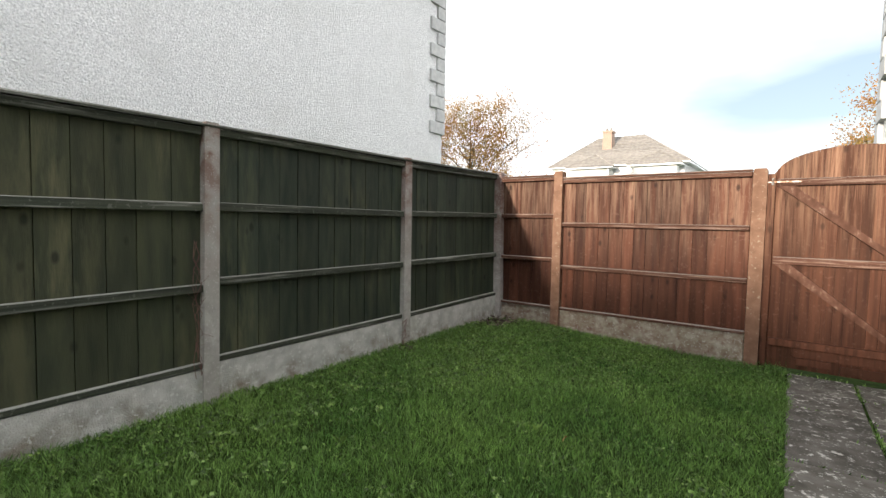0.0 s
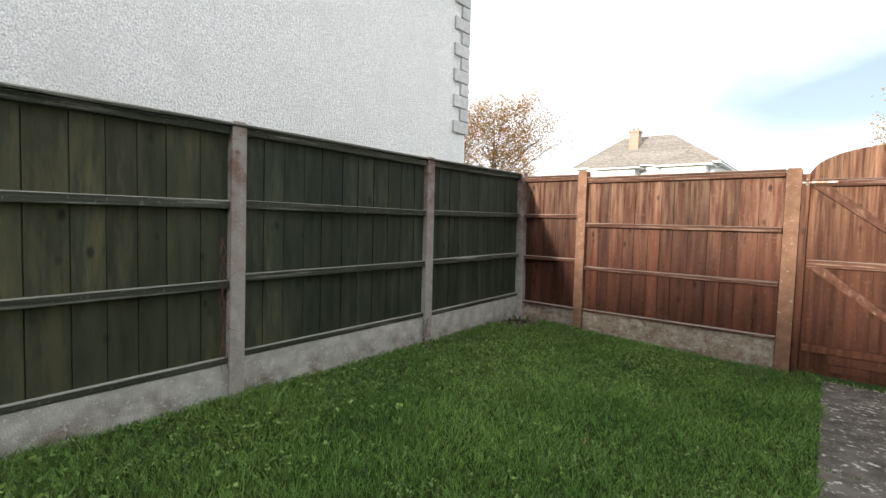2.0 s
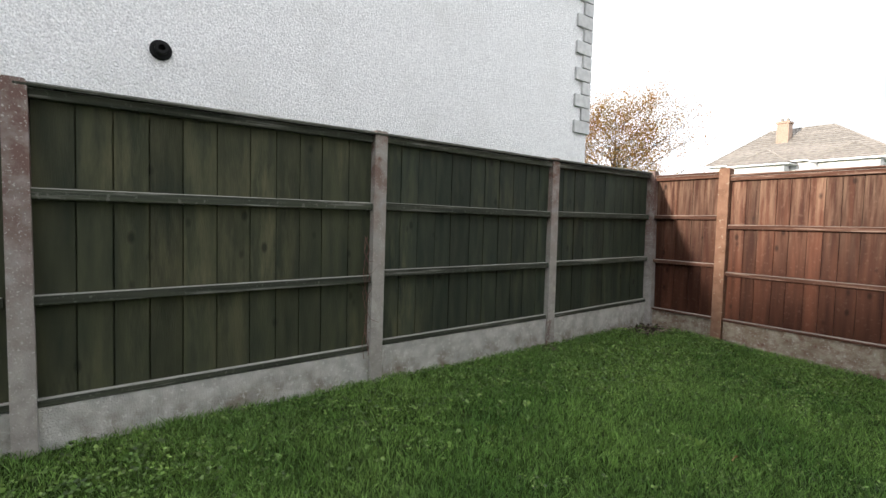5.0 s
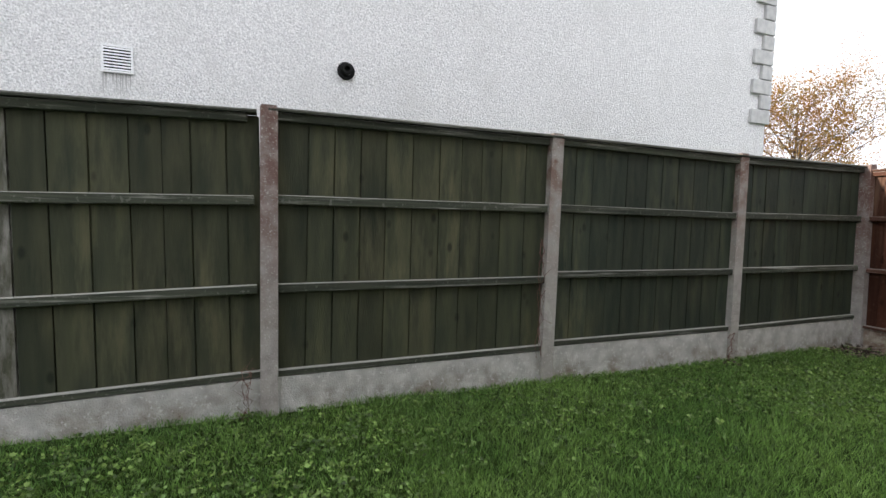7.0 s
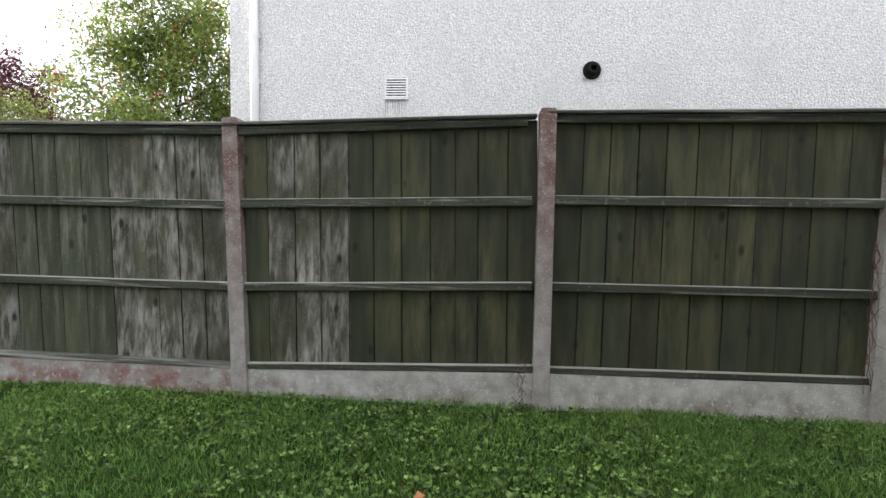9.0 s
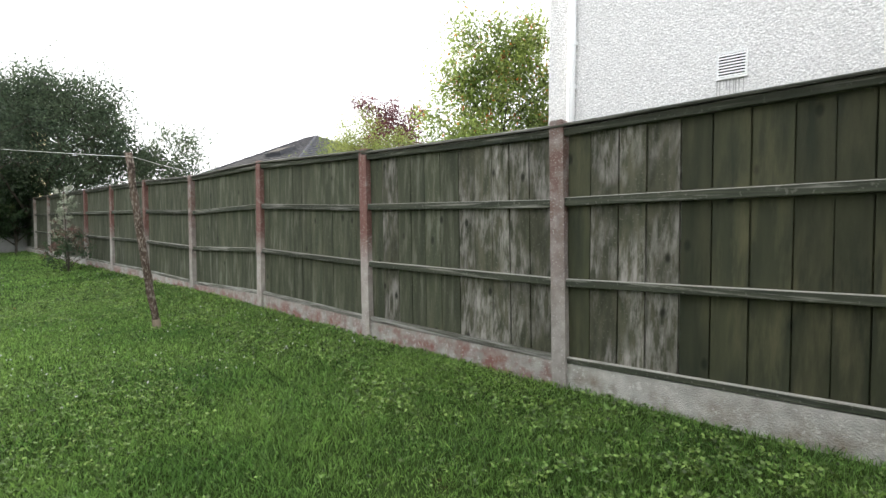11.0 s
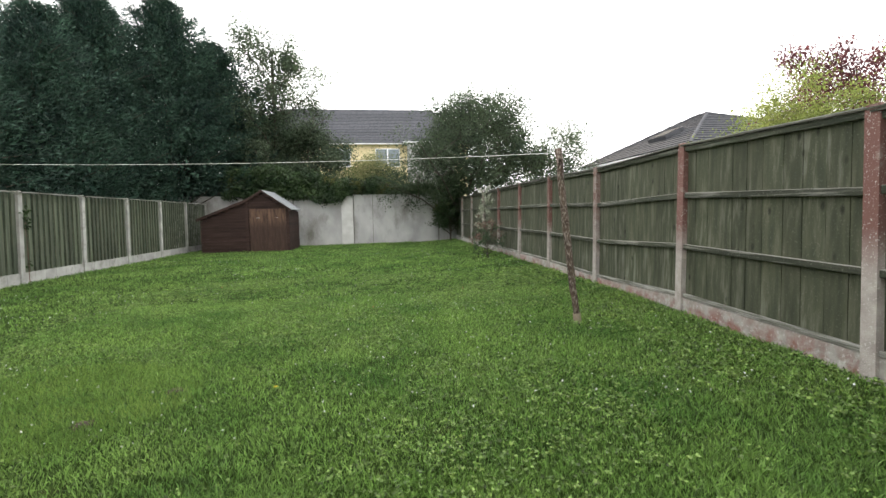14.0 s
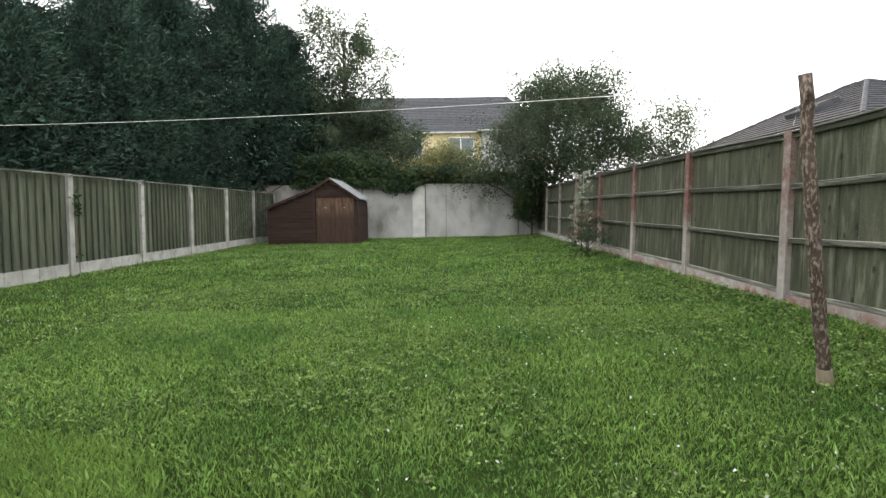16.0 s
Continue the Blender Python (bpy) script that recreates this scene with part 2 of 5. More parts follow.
M_WEED = material("broad_weed_leaves", (0.082, 0.148, 0.034), (0.168, 0.252, 0.062), 5, 0.42, 0, vary=0.7, island=True, leaf=0.3, spec=0.32)
M_WALL = material("stained_rendered_wall", (0.30, 0.30, 0.295), (0.44, 0.44, 0.43), 1.6, 0.93, 0.5, 50, (1, 1, 0.6), 0, (0.17, 0.165, 0.145), 0.9, 0.50, 0.70)
M_SHED = material("dark_brown_shed_timber", (0.024, 0.013, 0.011), (0.045, 0.025, 0.02), 3, 0.8, 0.5, 40, (0.6, 4, 6), 0.2)
M_SHEDDOOR = material("worn_brown_shed_door", (0.035, 0.020, 0.015), (0.058, 0.034, 0.025), 3, 0.75, 0.5, 40, (5, 5, 0.7), 0.15, (0.12, 0.072, 0.048), 2.5, 0.38, 0.6, above=(0.9, 1.25))
M_FELT = material("grey_roofing_felt", (0.15, 0.16, 0.17), (0.23, 0.245, 0.25), 6, 0.9, 0.5, 80)
M_TILE = material("brown_grey_roof_tile", (0.17, 0.155, 0.14), (0.25, 0.23, 0.205), 5, 0.9, 0.3, 30, vary=0.10)
M_SLATE = material("dark_slate_roof", (0.068, 0.070, 0.078), (0.098, 0.100, 0.110), 5, 0.95, 0.3, 30, vary=0.10, spec=0.05)
M_GREENPALE = material("faded_green_timber", (0.038, 0.046, 0.029), (0.070, 0.075, 0.047), 2.2, 0.85, 0.6, 30, (6, 6, 0.8), 0.16, (0.135, 0.145, 0.115), 2.2, 0.50, 0.68, knots=0.85, flecks=0.15, fscale=60, patch=(0.38, 0.60), fcol=(0.26, 0.26, 0.22))
M_CAP = material("dark_weathered_capping", (0.026, 0.030, 0.021), (0.065, 0.066, 0.050), 3, 0.88, 0.8, 40, (5, 0.5, 14), 0.2, (0.20, 0.20, 0.175), 2.6, 0.52, 0.68, flecks=0.25, fscale=40, fcol=(0.24, 0.24, 0.21))
M_GRASSPALE = material("pale_long_grass", (0.125, 0.215, 0.048), (0.20, 0.30, 0.072), 2, 0.55, 0, vary=0.35, island=True, leaf=0.4)
M_PIER = material("pale_rendered_pier", (0.46, 0.46, 0.44), (0.56, 0.56, 0.54), 3, 0.93, 0.4, 50)
M_JOINT = material("dark_damp_joint", (0.10, 0.10, 0.085), (0.16, 0.155, 0.135), 8, 0.95, 0.4, 50)
M_BRICK = material("buff_brick", (0.27, 0.19, 0.15), (0.36, 0.27, 0.21), 12, 0.9, 0.4, 50)
M_GREYLEAF = material("dark_grey_green_leaves", (0.040, 0.062, 0.036), (0.08, 0.108, 0.06), 0.8, 0.6, 0, vary=0.45, island=True, leaf=0.45)
M_GRAVELBRN = material("brown_stained_gravel_board_concrete", (0.24, 0.21, 0.16), (0.36, 0.33, 0.27), 7, 0.93, 1.0, 70, (1, 1, 1), 0.06, (0.15, 0.085, 0.062), 11, 0.38, 0.68, bdist=0.008, flecks=0.5, fscale=50)
M_STUB = material("pale_bare_wood", (0.20, 0.16, 0.12), (0.30, 0.25, 0.20), 12, 0.9, 0.6, 60, (1, 1, 0.4))
M_YELLOWLEAF = material("olive_yellow_leaves", (0.12, 0.14, 0.055), (0.25, 0.25, 0.11), 1.2, 0.6, 0, vary=0.4, island=True, leaf=0.45)
M_GREENOLIVE = material("olive_weathered_green_timber", (0.024, 0.030, 0.018), (0.046, 0.050, 0.027), 2.2, 0.8, 0.6, 30, (5, 5, 0.8), 0.22, (0.088, 0.086, 0.047), 2.0, 0.44, 0.66, knots=0.8, patch=(0.38, 0.60))
M_CREAM = material("cream_render", (0.62, 0.52, 0.30), (0.70, 0.60, 0.37), 2, 0.9, 0.2, 40)
M_WHITE = material("white_plastic", (0.78, 0.79, 0.80), (0.82, 0.83, 0.84), 3, 0.35, 0, spec=0.5)
M_BLACK = material("black_rubber", (0.008, 0.008, 0.008), (0.013, 0.013, 0.013), 8, 0.8, 0, spec=0.15)
M_GLASS = material("window_glass", (0.16, 0.19, 0.21), (0.2, 0.23, 0.26), 1, 0.06, 0, spec=1.0)
M_STEEL = material("rusty_galvanised_steel", (0.25, 0.24, 0.23), (0.38, 0.37, 0.36), 20, 0.5, 0.2, 90, metal=0.7, stain=(0.16, 0.08, 0.04), sscale=12, slo=0.5, shi=0.6)
M_ROPE = material("white_washing_line", (0.65, 0.65, 0.62), (0.75, 0.75, 0.72), 30, 0.6, 0)
M_BARK = material("flaking_bark", (0.042, 0.03, 0.024), (0.095, 0.068, 0.052), 14, 0.95, 1.0, 35, (1, 1, 0.4), 0, (0.24, 0.21, 0.18), 60, 0.50, 0.60, bdist=0.03)
M_TRUNK = material("tree_bark", (0.045, 0.038, 0.03), (0.09, 0.078, 0.062), 8, 0.95, 0.8, 30, (1, 1, 0.3))
M_CONIFER = material("conifer_sprays", (0.008, 0.023, 0.018), (0.040, 0.082, 0.054), 0.9, 0.75, 0, vary=0.6, island=True, leaf=0.08)
M_IVY = material("ivy_leaves", (0.022, 0.045, 0.018), (0.05, 0.085, 0.03), 1.2, 0.45, 0, vary=0.4, island=True, leaf=0.2, stain=(0.18, 0.16, 0.04), sscale=0.8, slo=0.6, shi=0.72)
M_AUTUMN = material("orange_autumn_leaves", (0.33, 0.14, 0.03), (0.42, 0.24, 0.05), 1.2, 0.6, 0, vary=0.35, island=True, leaf=0.45, stain=(0.20, 0.17, 0.05), sscale=0.9, slo=0.5, shi=0.62)
M_BRIGHT = material("bright_green_leaves", (0.125, 0.18, 0.045), (0.23, 0.30, 0.075), 1.5, 0.5, 0, vary=0.5, island=True, leaf=0.5, stain=(0.45, 0.10, 0.025), sscale=3.2, slo=0.60, shi=0.64)
M_LIME = material("lime_leaves", (0.15, 0.20, 0.045), (0.26, 0.30, 0.09), 1.5, 0.55, 0, vary=0.4, island=True, leaf=0.4)
M_PURPLE = material("purple_red_leaves", (0.07, 0.025, 0.03), (0.15, 0.04, 0.045), 1.5, 0.55, 0, vary=0.4, island=True, leaf=0.3)
M_VARIEG = material("variegated_leaves", (0.22, 0.26, 0.18), (0.42, 0.44, 0.36), 6, 0.55, 0, vary=0.3, island=True, leaf=0.3)
M_STEM = material("dead_red_stems", (0.10, 0.05, 0.045), (0.18, 0.10, 0.08), 10, 0.85, 0)

# ---- building helpers ----
def ground_z(x, y):
    """The height of the garden's ground: it falls a little towards the gate and the far fence."""
    a = -0.008 * np.clip(np.asarray(x) + 3.1, 0, 14)
    b = -0.085 * np.clip((np.asarray(y) - 3.0) / 3.0, 0, 1) * np.clip((np.asarray(x) + 2.6) / 2.2, 0, 1)
    c = 0.09 * np.clip((-np.asarray(y) - 4.0) / 4.5, 0, 1) * np.clip((-1.4 - np.asarray(x)) / 1.6, 0, 1)
    return a + b + c


def box(bm, x0, x1, y0, y1, z0, z1, m=None):
    c = [(x, y, z) for z in (z0, z1) for y in (y0, y1) for x in (x0, x1)]
    v = [bm.verts.new((m @ Vector(p)) if m else p) for p in c]
    for f in ((0, 2, 3, 1), (4, 5, 7, 6), (0, 1, 5, 4), (1, 3, 7, 5), (3, 2, 6, 7), (2, 0, 4, 6)):
        bm.faces.new([v[i] for i in f])


def prism(bm, outline, depth0, depth1, axis="y"):
    """Extrudes an outline of (u, z) along x or y."""
    def p(u, z, d):
        return (u, d, z) if axis == "y" else (d, u, z)
    a = [bm.verts.new(p(u, z, depth0)) for u, z in outline]
    b = [bm.verts.new(p(u, z, depth1)) for u, z in outline]
    bm.faces.new(a), bm.faces.new(b[::-1])
    for i in range(len(a)):
        j = (i + 1) % len(a)
        bm.faces.new((a[j], a[i], b[i], b[j]))
    bmesh.ops.recalc_face_normals(bm, faces=bm.faces)


def tube(bm, points, radii, sides=8):
    """A tapered tube through the points."""
    rings = []
    for i, p in enumerate(points):
        p = Vector(p)
        d = (Vector(points[min(i + 1, len(points) - 1)]) - Vector(points[max(i - 1, 0)])).normalized()
        q = d.to_track_quat("Z", "Y")
        rings.append([bm.verts.new(p + q @ Vector((math.cos(t) * radii[i], math.sin(t) * radii[i], 0))) for t in [2 * math.pi * k / sides for k in range(sides)]])
    for a, b in zip(rings, rings[1:]):
        for k in range(sides):
            bm.faces.new((a[k], a[(k + 1) % sides], b[(k + 1) % sides], b[k]))
    bm.faces.new(rings[0][::-1]), bm.faces.new(rings[-1])


def part(name, bm, mat, parent=None, label="", bevel=0.0, smooth=False, at=None):
    """Links a bmesh as one mesh object under a thing or a part."""
    if bevel:
        bmesh.ops.bevel(bm, geom=list(bm.edges), offset=bevel, segments=1, affect="EDGES")
    me = bpy.data.meshes.new(name)
    bm.to_mesh(me)
    bm.free()
    if smooth:
        me.polygons.foreach_set("use_smooth", [True] * len(me.polygons))
    me.materials.append(mat)
    ob = new(name, me)
    ob.parent = parent
    if at is not None:
        ob.location = at
    if label:
        tagged(ob, label)
    return ob


def thing(name, label, category, group="", kind="", at=(0, 0, 0)):
    ob = new(name)
    ob.location = at
    return tagged(ob, label, category, group, kind)


def array_mesh(name, verts, faces, mat, parent=None):
    """A mesh from numpy arrays: verts (n, 3), faces (m, 3 or 4)."""
    me = bpy.data.meshes.new(name)
    k = faces.shape[1]
    me.vertices.add(len(verts))
    me.vertices.foreach_set("co", np.asarray(verts, dtype=np.float32).ravel())
    me.loops.add(faces.size)
    me.loops.foreach_set("vertex_index", faces.astype(np.int32).ravel())
    me.polygons.add(len(faces))
    me.polygons.foreach_set("loop_start", np.arange(0, faces.size, k, dtype=np.int32))
    me.update(calc_edges=True)
    me.materials.append(mat)
    ob = new(name, me)
    ob.parent = parent
    return ob


def leaves(rng, centres, directions, length, width, fold=0.25):
    """Leaves: a folded diamond of two triangles at each centre, growing along its direction."""
    n = len(centres)
    d = directions / np.linalg.norm(directions, axis=1, keepdims=True)
    r = rng.normal(size=(n, 3))
    s = np.cross(d, r)
    s /= np.linalg.norm(s, axis=1, keepdims=True) + 1e-9
    u = np.cross(s, d)
    L = (length * rng.uniform(0.6, 1.3, n))[:, None]
    W = (width * rng.uniform(0.6, 1.3, n))[:, None]
    a = centres
    b = centres + d * L * 0.5 + s * W * 0.5 + u * W * fold
    c = centres + d * L
    e = centres + d * L * 0.5 - s * W * 0.5 + u * W * fold
    v = np.stack([a, b, c, e], axis=1).reshape(-1, 3)
    i = np.arange(n)[:, None] * 4
    f = np.concatenate([i + np.array([[0, 1, 2]]), i + np.array([[0, 2, 3]])], axis=0)
    return v, f


# ---- ground ----
def make_ground():
    xs = np.concatenate([[-900, -300, -100, -40, -15], np.arange(-8, 12.1, 0.5), [20, 50, 120, 300, 900]])
    ys = np.concatenate([[-900, -300, -100, -50], np.arange(-28, 12.1, 0.5), [30, 60, 120, 300, 900]])
    X, Y = np.meshgrid(xs, ys)
    Z = ground_z(X, Y)
    v = np.stack([X, Y, Z], axis=-1).reshape(-1, 3)
    nx, ny = len(xs), len(ys)
    i = (np.arange(ny - 1)[:, None] * nx + np.arange(nx - 1)[None, :]).ravel()
    f = np.stack([i, i + 1, i + nx + 1, i + nx], axis=1)
    g = array_mesh("ground", v, f, M_SOIL)
    tagged(g, "dark soil ground under the lawn", "ground", kind="structure")


make_ground()

# ---- fences ----
FX, FY, RY, BAY = -3.15, 6.375, 6.375, 2.25
LX = 8.57
POSTS_W = [FY, 4.27, 2.03, -0.195, -2.40, -4.66, -6.92, -9.20] + [-11.455 - BAY * i for i in range(7)]
WALL_Y = -24.6


def fence_west():
    rng = random.Random(4)
    f = thing("garden_fence", "tall green-stained timber board fence between concrete posts, weathered and patchy", "fence")
    f.location.z, f.rotation_euler.y = 0.014 * 3.15, -0.014
    plumb = [0, -0.018, -0.018, 0.0, 0.037, 0.04, 0.021, 0.016] + [0.005] * 8
    drop = [0.02, 0, 0, -0.015, -0.08, -0.075, -0.025, -0.08, -0.035, -0.03, -0.03, -0.03, -0.03, -0.03, -0.03]
    for i, y in enumerate(POSTS_W):
        bm = bmesh.new()
        z1 = 2.125 + drop[i]
        prism(bm, [(-0.058, -0.3), (0.058, -0.3), (0.056, z1 - 0.02), (0.046, z1), (-0.046, z1), (-0.056, z1 - 0.02)], 0.056, -0.06, "x")
        ob = part("concrete_post", bm, M_POSTRED if i in (5, 6, 8, 9, 10) else M_POSTMAUVE if i in (0, 3, 4, 7) else M_POST, f, "concrete fence post with rust red splashes" if i in (5, 6, 8, 9, 10) else "", at=(FX + (0.05 if i == 0 else 0), y - (0.02 if i == 0 else 0), 0))
        ob.rotation_euler = (plumb[i] + rng.uniform(-0.004, 0.004), rng.uniform(-0.004, 0.004), 0)
    shared = {}
    for i, (a, b) in enumerate(zip(POSTS_W, POSTS_W[1:])):
        ya, yb = a - 0.035, b + 0.035
        mid, L = (ya + yb) / 2, ya - yb
        lean = (plumb[i] + plumb[i + 1]) / 2
        dz, tilt = (drop[i] + drop[i + 1]) / 2, (drop[i] - drop[i + 1]) / BAY
        bm = bmesh.new()
        box(bm, -0.025, 0.025, -L / 2, L / 2, -0.28, 0.275 + (0.035 if i < 2 else 0))
        part("gravel_board", bm, M_GRAVELRED if i in (4, 5, 6, 7, 8, 9) else M_GRAVEL, f, "", 0.006, at=(FX, mid, dz)).rotation_euler = (tilt, 0, 0)
        up = 0.035 if i < 2 else 0.0
        lift = 0.0 if i in (3, 4) else 0.022
        for z0, z1, x0, x1, nm in ((1.465, 1.53, -0.01, 0.036, "rail"), (0.862 + up, 0.922 + up, -0.01, 0.036, "rail"), (0.278 + up, 0.325 + up, -0.015, 0.030, "bottom_rail"), (2.005 + lift, 2.062 + lift, -0.01, 0.036, "top_rail")):
            bm = bmesh.new()
            s = rng.uniform(-0.012, 0.012)
            box(bm, x0, x1, -L / 2, L / 2, z0, z1, Matrix.Rotation(s / 2 + tilt, 4, "X"))
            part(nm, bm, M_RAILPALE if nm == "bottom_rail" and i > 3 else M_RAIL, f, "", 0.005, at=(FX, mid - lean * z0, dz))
        bm = bmesh.new()
        prism(bm, [(-0.04, 2.066 + lift), (0.062, 2.066 + lift), (0.062, 2.08 + lift), (0.0, 2.102 + lift), (-0.04, 2.102 + lift)], -L / 2 - 0.05, L / 2 + 0.05, "y")
        part("capping", bm, M_CAP, f, at=(FX, mid - lean * 2.08, dz)).rotation_euler = (tilt, 0, 0)
        n = round(L / 0.195)
        y = ya
        cuts = [rng.uniform(0.85, 1.15) for _ in range(n)]
        tot = sum(cuts)
        for c in cuts:
            w = L * c / tot
            key = (round(w * 100), i >= 5, i in (2, 3))
            if key not in shared:
                bm = bmesh.new()
                box(bm, -0.009, 0.009, -w / 2 + 0.0035, w / 2 - 0.0035, 0.28, 2.06)
                box(bm, -0.014, -0.0095, -w / 2 - 0.004, w / 2 + 0.004, 0.281, 2.059)
                ob = part("board", bm, M_GREENPALE if i >= 5 else (M_GREENOLIVE if i in (2, 3) else M_GREEN), f)
                shared[key] = ob.data
            else:
                ob = new("board", shared[key])
                ob.parent = f
            yc = y - w / 2
            ob.location = (FX - 0.022 + 0.0015 * (len(f.children) % 3), yc, dz + tilt * (yc - mid))
            ob.rotation_euler = ((plumb[i] + plumb[i + 1]) / 2, 0, 0)
            if -4.75 < yc < -3.4:
                ob.data = ob.data.copy()
                ob.data.materials[0] = M_GREENPALE if rng.random() < 0.6 else M_BLEACH
            if -3.4 < yc < -1.62 and not -2.4 < yc < -2.17:
                ob.data = ob.data.copy()
                ob.data.materials[0] = M_BLEACH
                tagged(ob, "green fence board bleached to bare grey wood")
            y -= w


fence_west()


def fence_north():
    rng = random.Random(7)
    f = thing("brown_fence", "red-brown stained timber board fence with concrete posts and stained gravel boards", "fence")
    for x, z1, w in ((-2.2, 2.12, 0.06), (0.07, 2.04, 0.065)):
        bm = bmesh.new()
        prism(bm, [(-w, -0.4), (w, -0.4), (w, z1 - 0.02), (w - 0.015, z1), (-w + 0.015, z1), (-w, z1 - 0.02)], -0.065, 0.065, "y")
        part("concrete_post", bm, M_POSTBRN, f, "", at=(x, RY, 0))
    for a, b, top in ((FX + 0.03, -2.262, 2.09), (-2.138, -0.002, 2.045)):
        L, mid = b - a, (a + b) / 2
        bm = bmesh.new()
        box(bm, -L / 2, L / 2, -0.025, 0.025, -0.4, 0.235)
        part("gravel_board", bm, M_GRAVELBRN, f, "brown stained concrete gravel board", 0.006, at=(mid, RY, 0))
        off = top - 2.045
        for z0, z1 in ((1.375 + off * 2.5, 1.43 + off * 2.5), (0.80 + off * 2, 0.85 + off * 2), (0.238, 0.27)):
            bm = bmesh.new()
            box(bm, -L / 2, L / 2, -0.05, 0.01, z0, z1)
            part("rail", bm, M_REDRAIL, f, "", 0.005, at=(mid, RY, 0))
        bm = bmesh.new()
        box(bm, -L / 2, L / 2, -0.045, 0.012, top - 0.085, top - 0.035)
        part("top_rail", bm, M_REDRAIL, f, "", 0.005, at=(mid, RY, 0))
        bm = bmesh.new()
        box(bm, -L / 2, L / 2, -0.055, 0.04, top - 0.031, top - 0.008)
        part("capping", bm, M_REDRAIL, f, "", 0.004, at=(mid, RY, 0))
        n = round(L / 0.165)
        cuts = [rng.uniform(0.75, 1.25) for _ in range(n)]
        tot, x = sum(cuts), a
        for c in cuts:
            w = L * c / tot
            bm = bmesh.new()
            box(bm, -w / 2 + 0.0025, w / 2 - 0.0025, -0.009, 0.006, 0.24, top - 0.035)
            box(bm, -w / 2 - 0.004, w / 2 + 0.004, 0.0065, 0.011, 0.241, top - 0.036)
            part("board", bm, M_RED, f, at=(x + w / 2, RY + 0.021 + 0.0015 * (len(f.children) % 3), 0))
            x += w


fence_north()


def gate():
    g = thing("garden_gate", "closed red-brown timber side gate with an arched top and diagonal braces", "gate")
    x0, x1 = 0.206, 1.255

    def top(x):
        return 1.97 + 0.27 * math.sqrt(max(0, 1 - ((x - 0.86) / 0.66) ** 2))
    n = 12
    w = (x1 - x0) / n
    bm = bmesh.new()
    prism(bm, [(x0 - 0.03, 0.0), (x1 - 0.01, 0.0)] + [(x, top(x) - 0.01) for x in (1.24, 1.15, 1.0, 0.86, 0.7, 0.55, 0.42, 0.3, 0.22)] + [(x0 - 0.03, 1.97)], RY + 0.0365, RY + 0.044, "y")
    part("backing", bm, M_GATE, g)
    for i in range(n):
        a, b = x0 + i * w + 0.0015, x0 + (i + 1) * w - 0.0015
        bm = bmesh.new()
        prism(bm, [(a, -0.07), (b, -0.07), (b, top(b)), ((a + b) / 2, top((a + b) / 2)), (a, top(a))], RY + 0.02, RY + 0.036, "y")
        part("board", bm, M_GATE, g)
    for z0, z1, nm in ((1.85, 1.925, "top_rail"), (1.03, 1.105, "middle_rail"), (0.16, 0.235, "bottom_rail")):
        bm = bmesh.new()
        box(bm, x0 + 0.01, x1 - 0.01, RY - 0.024, RY + 0.02, z0, z1)
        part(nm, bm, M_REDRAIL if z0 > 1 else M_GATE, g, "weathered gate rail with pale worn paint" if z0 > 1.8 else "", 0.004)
    for za, zb in ((1.85, 1.108), (1.03, 0.30)):
        bm = bmesh.new()
        prism(bm, [(x0 + 0.02, za), (x0 + 0.16, za), (x1 - 0.02, zb + 0.0), (x1 - 0.02, zb - 0.0), (x1 - 0.10, zb)], RY - 0.021, RY + 0.019, "y")
        part("brace", bm, M_BRACE, g)
    for a, b, z0, z1 in ((0.42, 1.25, 0.06, 0.156), (0.46, 0.75, -0.02, 0.055), (0.82, 1.25, -0.05, 0.03)):
        bm = bmesh.new()
        box(bm, a, b, RY - 0.004, RY + 0.019, z0, z1)
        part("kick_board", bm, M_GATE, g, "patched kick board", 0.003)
    for a in (0.50, 0.68):
        bm = bmesh.new()
        box(bm, a, a + 0.045, RY + 0.006, RY + 0.0195, 0.24, 0.62 if a > 0.6 else 0.75)
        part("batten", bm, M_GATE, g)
    bm = bmesh.new()
    box(bm, 0.10, 0.42, RY - 0.036, RY - 0.026, 1.885, 1.90)
    tube(bm, [(0.18, RY - 0.034, 1.86), (0.18, RY - 0.034, 1.93)], [0.012, 0.012])
    part("bolt", bm, M_STEEL, g, "rusty galvanised gate bolt")
    for a, b in ((0.137, 0.2045), (1.262, 1.32)):
        p = thing("gate_post", "narrow red-brown timber gate post", "gate post", "gate posts")
        bm = bmesh.new()
        box(bm, a, b, RY - 0.03, RY + 0.04, -0.3, 1.98)
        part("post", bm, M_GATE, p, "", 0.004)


gate()


